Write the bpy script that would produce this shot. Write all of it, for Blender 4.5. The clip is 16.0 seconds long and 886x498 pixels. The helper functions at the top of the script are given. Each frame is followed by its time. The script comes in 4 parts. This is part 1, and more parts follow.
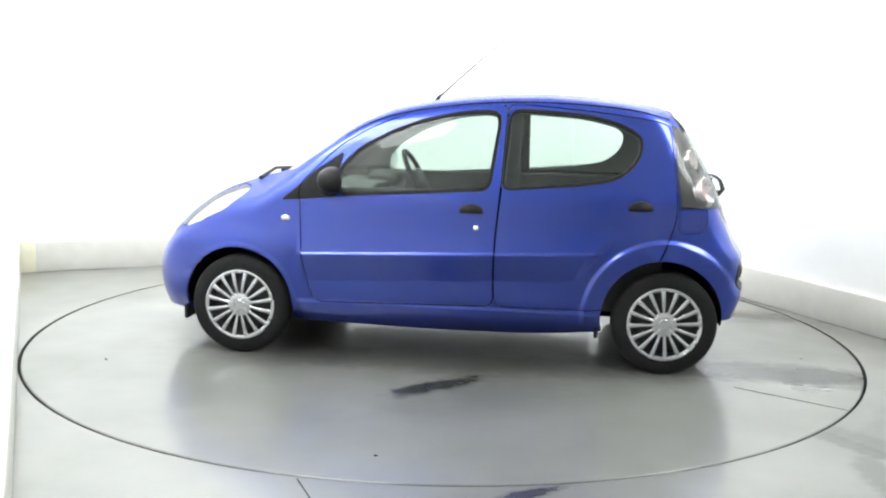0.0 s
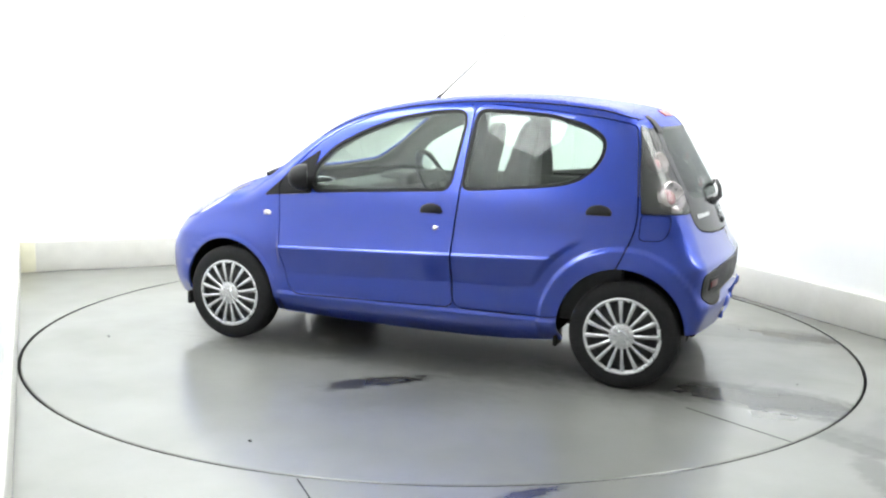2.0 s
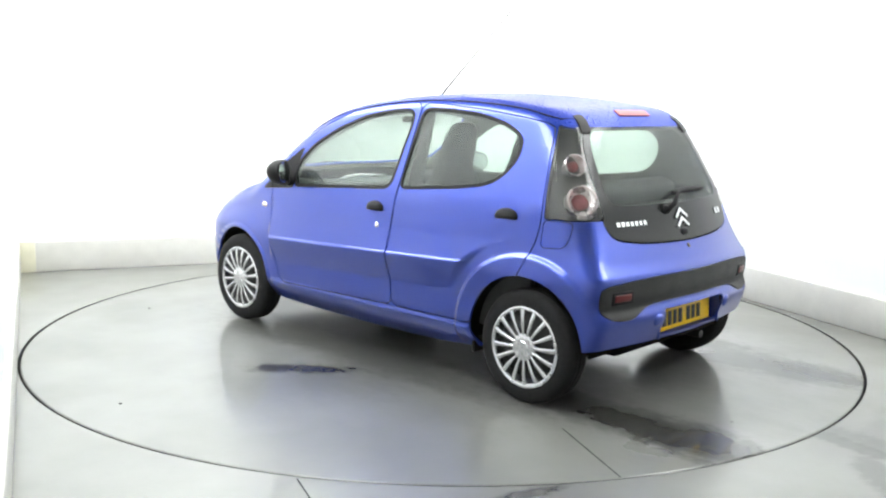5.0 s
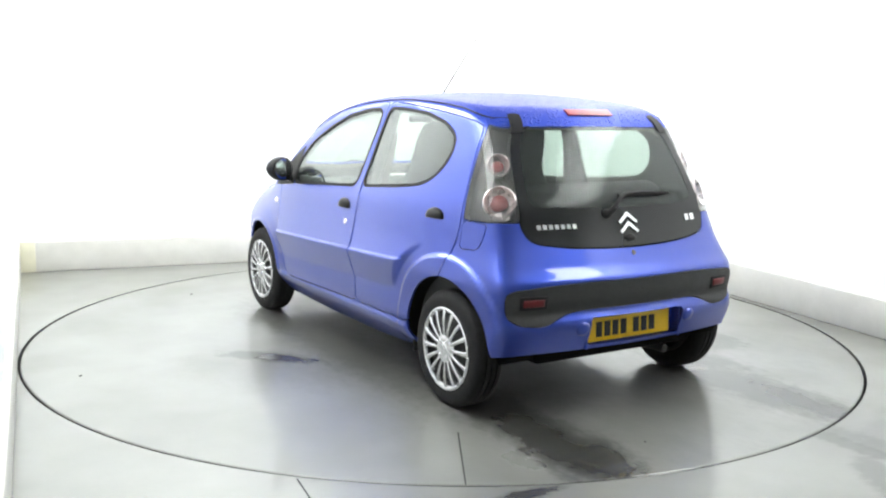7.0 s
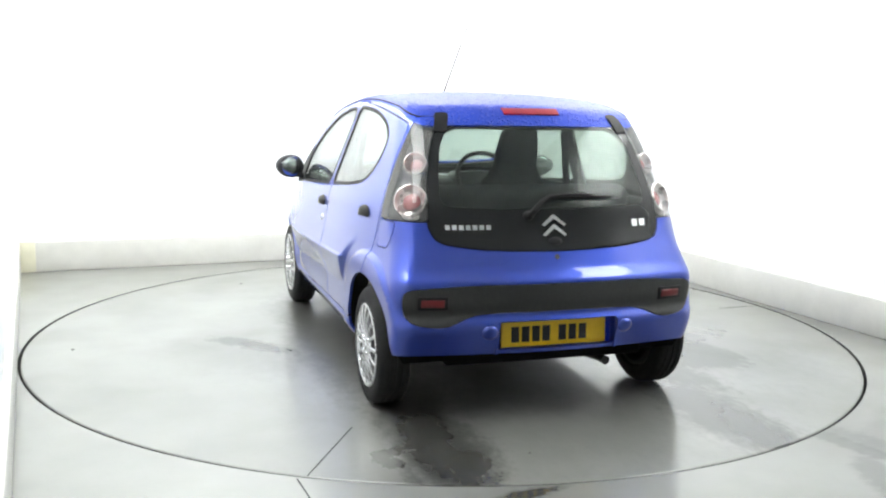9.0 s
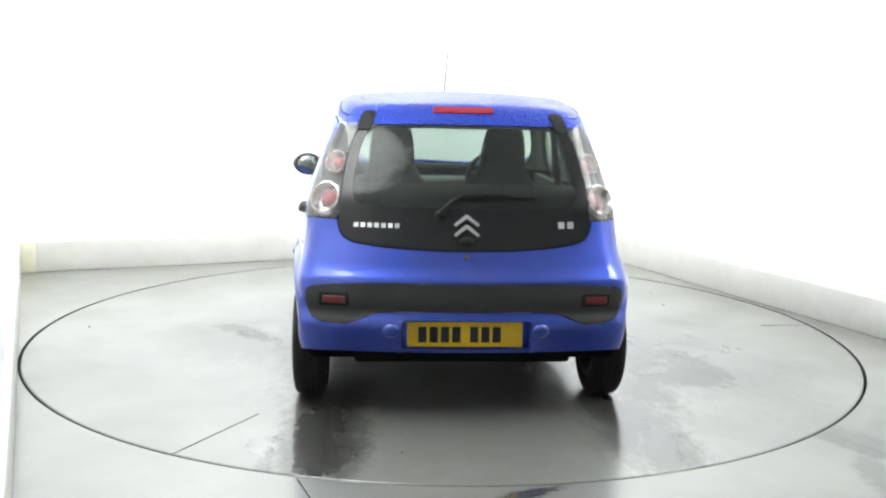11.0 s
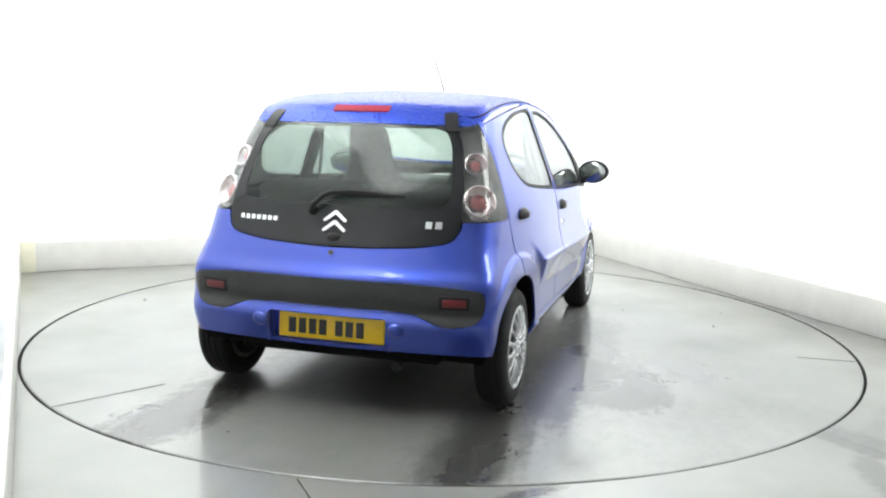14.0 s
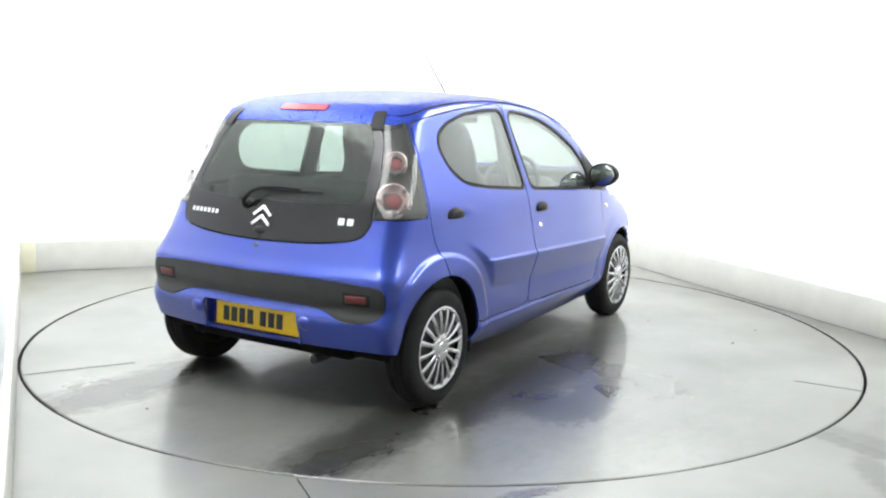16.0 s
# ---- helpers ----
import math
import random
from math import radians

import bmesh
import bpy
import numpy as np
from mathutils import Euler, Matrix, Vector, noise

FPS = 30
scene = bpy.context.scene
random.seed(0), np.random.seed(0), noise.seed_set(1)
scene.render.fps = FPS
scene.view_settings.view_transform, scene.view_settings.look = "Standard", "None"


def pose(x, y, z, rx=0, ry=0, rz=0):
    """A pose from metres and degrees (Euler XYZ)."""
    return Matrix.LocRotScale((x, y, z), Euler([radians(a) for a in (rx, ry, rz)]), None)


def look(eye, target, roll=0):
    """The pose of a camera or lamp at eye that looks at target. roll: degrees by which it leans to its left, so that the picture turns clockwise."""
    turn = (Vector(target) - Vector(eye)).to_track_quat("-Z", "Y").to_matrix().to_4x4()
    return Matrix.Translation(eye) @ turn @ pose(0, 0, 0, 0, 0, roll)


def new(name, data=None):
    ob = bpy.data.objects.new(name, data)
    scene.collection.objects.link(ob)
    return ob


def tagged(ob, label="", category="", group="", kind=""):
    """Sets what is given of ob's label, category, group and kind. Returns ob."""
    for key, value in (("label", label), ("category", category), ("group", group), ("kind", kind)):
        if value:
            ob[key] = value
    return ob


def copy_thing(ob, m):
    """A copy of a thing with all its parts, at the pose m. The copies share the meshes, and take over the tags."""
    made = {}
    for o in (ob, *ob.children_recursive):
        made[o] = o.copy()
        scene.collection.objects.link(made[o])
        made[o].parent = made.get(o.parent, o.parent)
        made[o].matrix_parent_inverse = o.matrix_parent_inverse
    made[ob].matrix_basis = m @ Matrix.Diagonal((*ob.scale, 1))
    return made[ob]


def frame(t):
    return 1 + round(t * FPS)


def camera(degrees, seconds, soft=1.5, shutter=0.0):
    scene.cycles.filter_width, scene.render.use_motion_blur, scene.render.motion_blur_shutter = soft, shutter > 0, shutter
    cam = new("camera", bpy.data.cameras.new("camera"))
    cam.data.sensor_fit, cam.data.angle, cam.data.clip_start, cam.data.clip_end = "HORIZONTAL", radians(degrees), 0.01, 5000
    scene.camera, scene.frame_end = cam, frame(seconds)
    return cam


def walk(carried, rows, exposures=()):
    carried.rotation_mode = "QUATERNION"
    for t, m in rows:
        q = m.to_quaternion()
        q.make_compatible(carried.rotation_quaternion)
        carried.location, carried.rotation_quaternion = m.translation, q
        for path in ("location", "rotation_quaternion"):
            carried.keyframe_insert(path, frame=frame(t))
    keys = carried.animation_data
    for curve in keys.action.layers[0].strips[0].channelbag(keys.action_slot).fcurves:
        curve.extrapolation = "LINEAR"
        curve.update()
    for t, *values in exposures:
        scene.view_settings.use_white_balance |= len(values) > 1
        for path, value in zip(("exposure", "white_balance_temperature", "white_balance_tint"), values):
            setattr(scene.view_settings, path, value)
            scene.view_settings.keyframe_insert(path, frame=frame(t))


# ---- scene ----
cam = camera(50.9, 16.0, soft=2.2)
EYE = (0.0, -5.783, 1.433)
VIEW = look(EYE, (0.0016, 0.142, 0.4895), 1.163)
walk(cam, [(0.0, VIEW), (16.0, VIEW)], exposures=[(0.0, 0.0), (16.0, 0.0)])

# ---- light ----
world = bpy.data.worlds.new("studio_world")
scene.world = world
world.use_nodes = True
world.node_tree.nodes["Background"].inputs[0].default_value = (0.9, 0.95, 1.0, 1)
world.node_tree.nodes["Background"].inputs[1].default_value = 0.3
PANEL_GLOW = 9.8      # ceiling light panels

# the car turns with the turntable, about 7.1 degrees a second
CAR_OFF = (-0.124, 0.011)


def heading(t):
    return 172.94 - 7.3004 * t + 0.01162 * t * t


# ---- materials ----
def nodes_of(name):
    m = bpy.data.materials.new(name)
    m.use_nodes = True
    nt = m.node_tree
    return m, nt, nt.nodes["Principled BSDF"]


def coords(nt, scale, kind="Object"):
    tc = nt.nodes.new("ShaderNodeTexCoord")
    mp = nt.nodes.new("ShaderNodeMapping")
    mp.inputs["Scale"].default_value = scale if hasattr(scale, "__len__") else (scale,) * 3
    nt.links.new(tc.outputs[kind], mp.inputs["Vector"])
    return mp.outputs["Vector"]


def noise_tex(nt, scale, detail=4, rough=0.6, stretch=(1, 1, 1), distortion=0.0):
    n = nt.nodes.new("ShaderNodeTexNoise")
    nt.links.new(coords(nt, stretch), n.inputs["Vector"])
    n.inputs["Scale"].default_value, n.inputs["Detail"].default_value = scale, detail
    n.inputs["Roughness"].default_value, n.inputs["Distortion"].default_value = rough, distortion
    return n.outputs["Fac"]


def ramp(nt, fac, stops):
    r = nt.nodes.new("ShaderNodeValToRGB")
    e = r.color_ramp.elements
    while len(e) < len(stops):
        e.new(0.5)
    for el, (pos, col) in zip(e, stops):
        el.position = pos
        el.color = (*col, 1) if hasattr(col, "__len__") else (col, col, col, 1)
    nt.links.new(fac, r.inputs["Fac"])
    return r.outputs["Color"]


def mixc(nt, fac, a, b, mode="MIX"):
    m = nt.nodes.new("ShaderNodeMix")
    m.data_type, m.blend_type = "RGBA", mode
    for sock, val in ((m.inputs["Factor"], fac), (m.inputs["A"], a), (m.inputs["B"], b)):
        if hasattr(val, "is_output"):
            nt.links.new(val, sock)
        elif sock.type == "RGBA":
            sock.default_value = (*val, 1) if len(val) == 3 else val
        else:
            sock.default_value = val
    return m.outputs["Result"]


def bump(nt, bsdf, height, strength, dist=0.01, sock="Normal"):
    b = nt.nodes.new("ShaderNodeBump")
    b.inputs["Strength"].default_value, b.inputs["Distance"].default_value = strength, dist
    nt.links.new(height, b.inputs["Height"])
    nt.links.new(b.outputs["Normal"], bsdf.inputs[sock])


def plain(name, col, rough=0.5, metal=0.0, vary=0.15, scale=30.0, bumpy=0.0, coat=0.0, spec=0.5):
    """A material with a fine grain and a broad unevenness in its colour and gloss."""
    m, nt, b = nodes_of(name)
    f = noise_tex(nt, scale, 5)
    lo, hi = [c * (1 - vary) for c in col], [min(1, c * (1 + vary)) for c in col]
    nt.links.new(ramp(nt, f, [(0.3, lo), (0.7, hi)]), b.inputs["Base Color"])
    nt.links.new(ramp(nt, noise_tex(nt, scale * 0.2, 3), [(0.3, max(0.02, rough - min(0.06, rough * 0.15))), (0.7, min(1, rough + min(0.06, rough * 0.15)))]), b.inputs["Roughness"])
    b.inputs["Metallic"].default_value = metal
    b.inputs["Coat Weight"].default_value = coat
    b.inputs["Specular IOR Level"].default_value = spec
    if bumpy:
        bump(nt, b, noise_tex(nt, scale * 8, 3), bumpy, 0.002)
    return m


def paint_material(name, wet):
    m, nt, b = nodes_of(name)
    flake = noise_tex(nt, 900, 1)
    broad = noise_tex(nt, 3, 3)
    c = mixc(nt, ramp(nt, flake, [(0.35, 0.0), (0.65, 1.0)]), (0.022, 0.050, 0.345), (0.034, 0.076, 0.465))
    c = mixc(nt, ramp(nt, broad, [(0.35, 0.0), (0.65, 0.25)]), c, (0.013, 0.047, 0.36))
    nt.links.new(c, b.inputs["Base Color"])
    b.inputs["Metallic"].default_value = 0.5 if wet else 0.82
    b.inputs["Roughness"].default_value = 0.5 if wet else 0.36
    b.inputs["Coat Weight"].default_value = 0.28 if wet else 1.0
    b.inputs["Coat Roughness"].default_value = 0.20 if wet else 0.07
    b.inputs["Specular IOR Level"].default_value = 0.2 if wet else 0.5
    b.inputs["Coat IOR"].default_value = 1.4 if wet else 1.65
    if wet:      # standing water drops
        b.inputs["Specular Tint"].default_value = (0.66, 0.60, 0.74, 1)
        v = nt.nodes.new("ShaderNodeTexVoronoi")
        nt.links.new(coords(nt, 1), v.inputs["Vector"])
        v.inputs["Scale"].default_value = 62
        d = ramp(nt, v.outputs["Distance"], [(0.10, 1.0), (0.42, 0.0)])
        d = mixc(nt, ramp(nt, noise_tex(nt, 9, 3), [(0.32, 0.0), (0.5, 1.0)]), (0, 0, 0), d)
        bump(nt, b, d, 1.0, 0.008)
        bump(nt, b, d, 0.7, 0.006, "Coat Normal")
    else:
        bump(nt, b, noise_tex(nt, 14, 2), 0.02, 0.01, "Coat Normal")
    return m


def glass_material(name, tint, rough=0.04, edge=0.75, face=0.045, film=0.05, power=2.6):
    """Thin glass: see-through, glossy towards its edges, under a thin uneven film of dried water."""
    m, nt, b = nodes_of(name)
    out = nt.nodes["Material Output"]
    tr = nt.nodes.new("ShaderNodeBsdfTransparent")
    tr.inputs["Color"].default_value = (*tint, 1)
    df = nt.nodes.new("ShaderNodeBsdfDiffuse")
    df.inputs["Color"].default_value = (0.76, 0.80, 0.78, 1)
    smear = noise_tex(nt, 5, 4, 0.6, (1, 1, 2.2), 0.6)
    mf = nt.nodes.new("ShaderNodeMixShader")
    nt.links.new(ramp(nt, smear, [(0.30, film * 0.7), (0.70, film * 1.35)]), mf.inputs[0])
    nt.links.new(tr.outputs[0], mf.inputs[1])
    nt.links.new(df.outputs[0], mf.inputs[2])
    gl = nt.nodes.new("ShaderNodeBsdfGlossy")
    gl.inputs["Roughness"].default_value = rough
    fr = nt.nodes.new("ShaderNodeLayerWeight")
    fr.inputs["Blend"].default_value = 0.5
    pw = nt.nodes.new("ShaderNodeMath")
    pw.operation = "POWER"
    nt.links.new(fr.outputs["Facing"], pw.inputs[0])
    pw.inputs[1].default_value = power
    ma = nt.nodes.new("ShaderNodeMath")
    ma.operation = "MULTIPLY_ADD"
    nt.links.new(pw.outputs[0], ma.inputs[0])
    ma.inputs[1].default_value, ma.inputs[2].default_value = edge, face
    mx = nt.nodes.new("ShaderNodeMixShader")
    nt.links.new(ma.outputs[0], mx.inputs[0])
    nt.links.new(mf.outputs[0], mx.inputs[1])
    nt.links.new(gl.outputs[0], mx.inputs[2])
    nt.links.new(mx.outputs[0], out.inputs["Surface"])
    nt.nodes.remove(b)
    return m


PAINT = paint_material("blue_paint", False)
PAINT_WET = paint_material("blue_paint_wet", True)
BLACK_TRIM = plain("black_trim", (0.016, 0.016, 0.017), 0.5, bumpy=0.1, spec=0.18)
BLACK_GLOSS = plain("black_gloss", (0.013, 0.014, 0.015), 0.16, vary=0.04, scale=2.0, spec=0.4)
GREY_PLASTIC = plain("grey_plastic", (0.023, 0.0245, 0.0245), 0.55, bumpy=0.25, scale=60)
RUBBER = plain("rubber", (0.017, 0.017, 0.0175), 0.8, spec=0.2, bumpy=0.2, scale=50)
SILVER = plain("silver_paint", (0.62, 0.63, 0.64), 0.26, metal=0.75, vary=0.06)
CHROME = plain("chrome", (0.85, 0.86, 0.87), 0.12, metal=1.0, vary=0.03)
DARK_METAL = plain("dark_metal", (0.02, 0.02, 0.02), 0.6)
UNDER = plain("underbody", (0.007, 0.007, 0.0075), 0.9, spec=0.1)
TRIM_IN = plain("interior_trim", (0.030, 0.032, 0.032), 0.65, bumpy=0.2)
SEAT_CLOTH = plain("seat_cloth", (0.019, 0.020, 0.023), 0.9, bumpy=0.3, scale=80)
HEADLINER = plain("headliner", (0.12, 0.122, 0.12), 0.9)
GLASS = glass_material("window_glass", (0.85, 0.90, 0.87), face=0.025, film=0.020)
GLASS_REAR = glass_material("tailgate_glass", (0.74, 0.79, 0.76), rough=0.14, edge=0.25, face=0.016, film=0.014)
LENS_CLEAR = glass_material("lamp_lens", (0.95, 0.95, 0.95), 0.06, 0.30, 0.025, 0.025)
RED_PLASTIC = plain("red_lens", (0.27, 0.016, 0.030), 0.35, spec=0.3)
BULB_RED = plain("bulb_lens_red", (0.40, 0.115, 0.12), 0.25, metal=0.2, coat=0.5)
HEAD_BOWL = plain("headlamp_reflector", (0.72, 0.73, 0.72), 0.3, metal=0.4, vary=0.05)
RED_DARK = plain("red_reflector", (0.12, 0.006, 0.009), 0.3, coat=0.2)
LAMP_BOWL = plain("lamp_bowl", (0.66, 0.61, 0.60), 0.28, metal=0.7)
LAMP_DARK = plain("lamp_housing", (0.055, 0.056, 0.052), 0.45, metal=0.2, spec=0.4)
PLATE_YELLOW = plain("plate_yellow", (0.80, 0.52, 0.02), 0.35, vary=0.05)
PLATE_BLACK = plain("plate_black", (0.012, 0.012, 0.012), 0.5)
MIRROR = plain("mirror_glass", (0.62, 0.64, 0.64), 0.05, metal=1.0, vary=0.02)
WALL_WHITE = plain("white_wall_paint", (0.86, 0.865, 0.86), 0.7, vary=0.02, scale=3)
SKIRT_WHITE = plain("skirting_paint", (0.575, 0.565, 0.525), 0.5, vary=0.06, scale=6, bumpy=0.1)
BLOCK_CREAM = plain("corner_cream", (0.62, 0.60, 0.46), 0.55, vary=0.08, scale=8)
PIT_DARK = plain("pit_dark", (0.02, 0.021, 0.02), 0.8)


def glow_material(name, strength):
    m, nt, b = nodes_of(name)
    b.inputs["Base Color"].default_value = (0.9, 0.9, 0.9, 1)
    b.inputs["Emission Color"].default_value = (0.97, 1.0, 0.985, 1)
    b.inputs["Emission Strength"].default_value = strength
    return m


PANEL_LIT = glow_material("light_panel", PANEL_GLOW)


def floor_material(name, stains_and_shade, puddles=()):
    """Worn, damp, glossy painted concrete; the first list: dark ellipses of wet dirt, and of shade put into the colour
    (x, y, long, wide, turn, strength, softness); puddles: the same, clear water.
    """
    m, nt, b = nodes_of(name)
    big = noise_tex(nt, 0.8, 2, 0.5)
    mid = noise_tex(nt, 3.5, 4, 0.55)
    fine = noise_tex(nt, 160, 3)
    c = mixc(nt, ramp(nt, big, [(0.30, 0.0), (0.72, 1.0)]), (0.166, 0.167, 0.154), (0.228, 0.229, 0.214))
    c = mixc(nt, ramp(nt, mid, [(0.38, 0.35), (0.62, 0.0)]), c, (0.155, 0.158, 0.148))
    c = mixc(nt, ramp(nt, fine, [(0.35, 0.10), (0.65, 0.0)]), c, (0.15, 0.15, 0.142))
    tc = nt.nodes.new("ShaderNodeTexCoord")
    ragged = noise_tex(nt, 9, 8, 0.72, (1, 1.6, 1), 0.2)
    soaked = None
    for x, y, a, w, turn, s, soft, dirt in [(*q, True) for q in stains_and_shade] + [(*q, False) for q in puddles]:
        mp = nt.nodes.new("ShaderNodeMapping")
        mp.vector_type = "TEXTURE"
        mp.inputs["Location"].default_value = (x, y, 0)
        mp.inputs["Rotation"].default_value = (0, 0, radians(turn))
        mp.inputs["Scale"].default_value = (a, w, 1)
        nt.links.new(tc.outputs["Object"], mp.inputs["Vector"])
        ln = nt.nodes.new("ShaderNodeVectorMath")
        ln.operation = "LENGTH"
        nt.links.new(mp.outputs["Vector"], ln.inputs[0])
        ad = nt.nodes.new("ShaderNodeMath")
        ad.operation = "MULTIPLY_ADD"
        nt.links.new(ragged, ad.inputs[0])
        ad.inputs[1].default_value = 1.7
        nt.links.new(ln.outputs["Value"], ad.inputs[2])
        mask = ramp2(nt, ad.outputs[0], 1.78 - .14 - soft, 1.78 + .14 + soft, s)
        # one dark tint serves both the wet dirt and the painted shade
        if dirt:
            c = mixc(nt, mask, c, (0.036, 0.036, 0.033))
        if soaked is None:
            soaked = mask
        else:
            mxm = nt.nodes.new("ShaderNodeMath")
            mxm.operation = "MAXIMUM"
            nt.links.new(soaked, mxm.inputs[0])
            nt.links.new(mask, mxm.inputs[1])
            soaked = mxm.outputs[0]
    nt.links.new(c, b.inputs["Base Color"])
    wet = noise_tex(nt, 1.2, 3, 0.5)
    dry = ramp(nt, wet, [(0.33, 0.30), (0.48, 0.36), (0.66, 0.46)])
    half = nt.nodes.new("ShaderNodeMath")
    half.operation = "MULTIPLY"
    nt.links.new(soaked, half.inputs[0])
    half.inputs[1].default_value = 0.8
    nt.links.new(mixc(nt, half.outputs[0], dry, (0.24, 0.24, 0.24)), b.inputs["Roughness"])
    b.inputs["Coat Weight"].default_value = 0.6
    dry = ramp(nt, wet, [(0.36, 0.08), (0.50, 0.13), (0.62, 0.18)])
    nt.links.new(mixc(nt, half.outputs[0], dry, (0.05, 0.05, 0.05)), b.inputs["Coat Roughness"])
    bump(nt, b, noise_tex(nt, 30, 3), 0.03, 0.01)
    return m


def ramp2(nt, val, lo, hi, s):
    """s below lo, falling to 0 at hi."""
    mr = nt.nodes.new("ShaderNodeMapRange")
    for i, v in enumerate((lo, hi, s, 0.0)):
        mr.inputs[i + 1].default_value = v
    mr.clamp, mr.interpolation_type = True, "SMOOTHSTEP"
    nt.links.new(val, mr.inputs[0])
    return mr.outputs[0]


FLOOR_MAT = floor_material("floor_paint", [
    (.88, -2.48, .34, .06, 100, .60, .25), (.99, -2.64, .40, .08, 95, .50, .35), (.72, -2.78, .24, .08, 60, .50, .3), (-.68, -2.45, .16, .05, 8, .85, .2),
    # the last three: shade at the foot of the skirting, painted into the colour
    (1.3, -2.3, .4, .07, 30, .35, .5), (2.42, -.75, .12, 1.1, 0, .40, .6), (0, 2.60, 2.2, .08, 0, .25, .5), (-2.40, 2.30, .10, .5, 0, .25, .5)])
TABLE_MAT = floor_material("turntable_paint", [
    # first: the car's shade painted over its footprint; last two: broad faint darkening
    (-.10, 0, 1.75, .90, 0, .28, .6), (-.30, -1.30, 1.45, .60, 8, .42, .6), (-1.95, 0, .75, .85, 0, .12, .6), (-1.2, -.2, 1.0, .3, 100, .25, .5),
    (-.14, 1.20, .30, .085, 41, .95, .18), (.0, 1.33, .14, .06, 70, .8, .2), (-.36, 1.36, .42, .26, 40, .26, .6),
    # last two: shadow beside the car's left sill, put into the colour
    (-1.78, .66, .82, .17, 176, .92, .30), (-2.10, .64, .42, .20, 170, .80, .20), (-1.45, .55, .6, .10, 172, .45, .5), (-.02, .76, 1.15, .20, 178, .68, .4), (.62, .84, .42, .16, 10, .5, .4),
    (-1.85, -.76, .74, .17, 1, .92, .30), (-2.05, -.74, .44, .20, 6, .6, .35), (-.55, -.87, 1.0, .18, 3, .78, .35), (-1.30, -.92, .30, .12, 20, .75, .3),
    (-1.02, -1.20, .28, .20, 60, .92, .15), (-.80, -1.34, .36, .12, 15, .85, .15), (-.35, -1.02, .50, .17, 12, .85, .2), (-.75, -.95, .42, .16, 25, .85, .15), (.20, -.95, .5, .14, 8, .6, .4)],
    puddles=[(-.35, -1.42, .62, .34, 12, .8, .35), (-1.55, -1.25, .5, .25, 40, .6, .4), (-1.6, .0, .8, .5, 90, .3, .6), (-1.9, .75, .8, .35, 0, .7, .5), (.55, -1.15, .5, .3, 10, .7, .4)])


# ---- mesh helpers ----
def mesh_ob(name, V, T, mat, parent=None, label="", normals=None, sharp=40):
    me = bpy.data.meshes.new(name)
    V = np.asarray(V, float)
    me.from_pydata([tuple(v) for v in V], [], [tuple(int(i) for i in t) for t in T])
    me.materials.append(mat)
    me.polygons.foreach_set("use_smooth", [True] * len(me.polygons))
    if normals is not None:
        me.normals_split_custom_set_from_vertices([tuple(n) for n in normals])
    else:
        me.set_sharp_from_angle(angle=radians(sharp))
    me.update()
    ob = new(name, me)
    if parent:
        ob.parent = parent
    if label:
        ob["label"] = label
    return ob


def part(name, bm, mat, parent=None, label="", sharp=40):
    me = bpy.data.meshes.new(name)
    bmesh.ops.recalc_face_normals(bm, faces=bm.faces[:])
    bm.to_mesh(me)
    bm.free()
    me.materials.append(mat)
    me.polygons.foreach_set("use_smooth", [True] * len(me.polygons))
    me.set_sharp_from_angle(angle=radians(sharp))
    ob = new(name, me)
    if parent:
        ob.parent = parent
    if label:
        ob["label"] = label
    return ob


def box(bm, lo, hi, bevel=0.0, m=None):
    """A bevelled box between two corners, moved by m."""
    r = bmesh.ops.create_cube(bm, size=1.0)
    vs = r["verts"]
    for v in vs:
        v.co = Vector([l + (c + 0.5) * (h - l) for l, h, c in zip(lo, hi, v.co)])
    if bevel:
        es = list({e for v in vs for e in v.link_edges})
        g = bmesh.ops.bevel(bm, geom=es, offset=bevel, segments=3, profile=0.5, affect="EDGES")
        vs = list({v for f in g["faces"] for v in f.verts} | {v for v in vs if v.is_valid})
    if m is not None:
        for v in vs:
            v.co = m @ v.co
    return bm


def ring(bm, profile, n, axis="y", m=None, a0=0.0, a1=2 * math.pi, closed_profile=False):
    """Turns a profile of (radius, height) round the axis."""
    full = abs(a1 - a0 - 2 * math.pi) < 1e-6
    cols = []
    for i in range(n if full else n + 1):
        a = a0 + (a1 - a0) * i / n
        col = []
        for r, h in profile:
            p = Vector((r * math.cos(a), h, r * math.sin(a))) if axis == "y" else (Vector((r * math.cos(a), r * math.sin(a), h)) if axis == "z" else Vector((h, r * math.cos(a), r * math.sin(a))))
            col.append(bm.verts.new(m @ p if m is not None else p))
        cols.append(col)
    k = len(profile)
    for i in range(n):
        A, B = cols[i], cols[(i + 1) % len(cols)]
        for j in range(k if closed_profile else k - 1):
            q = [A[j], A[(j + 1) % k], B[(j + 1) % k], B[j]]
            bm.faces.new(q)
    return cols


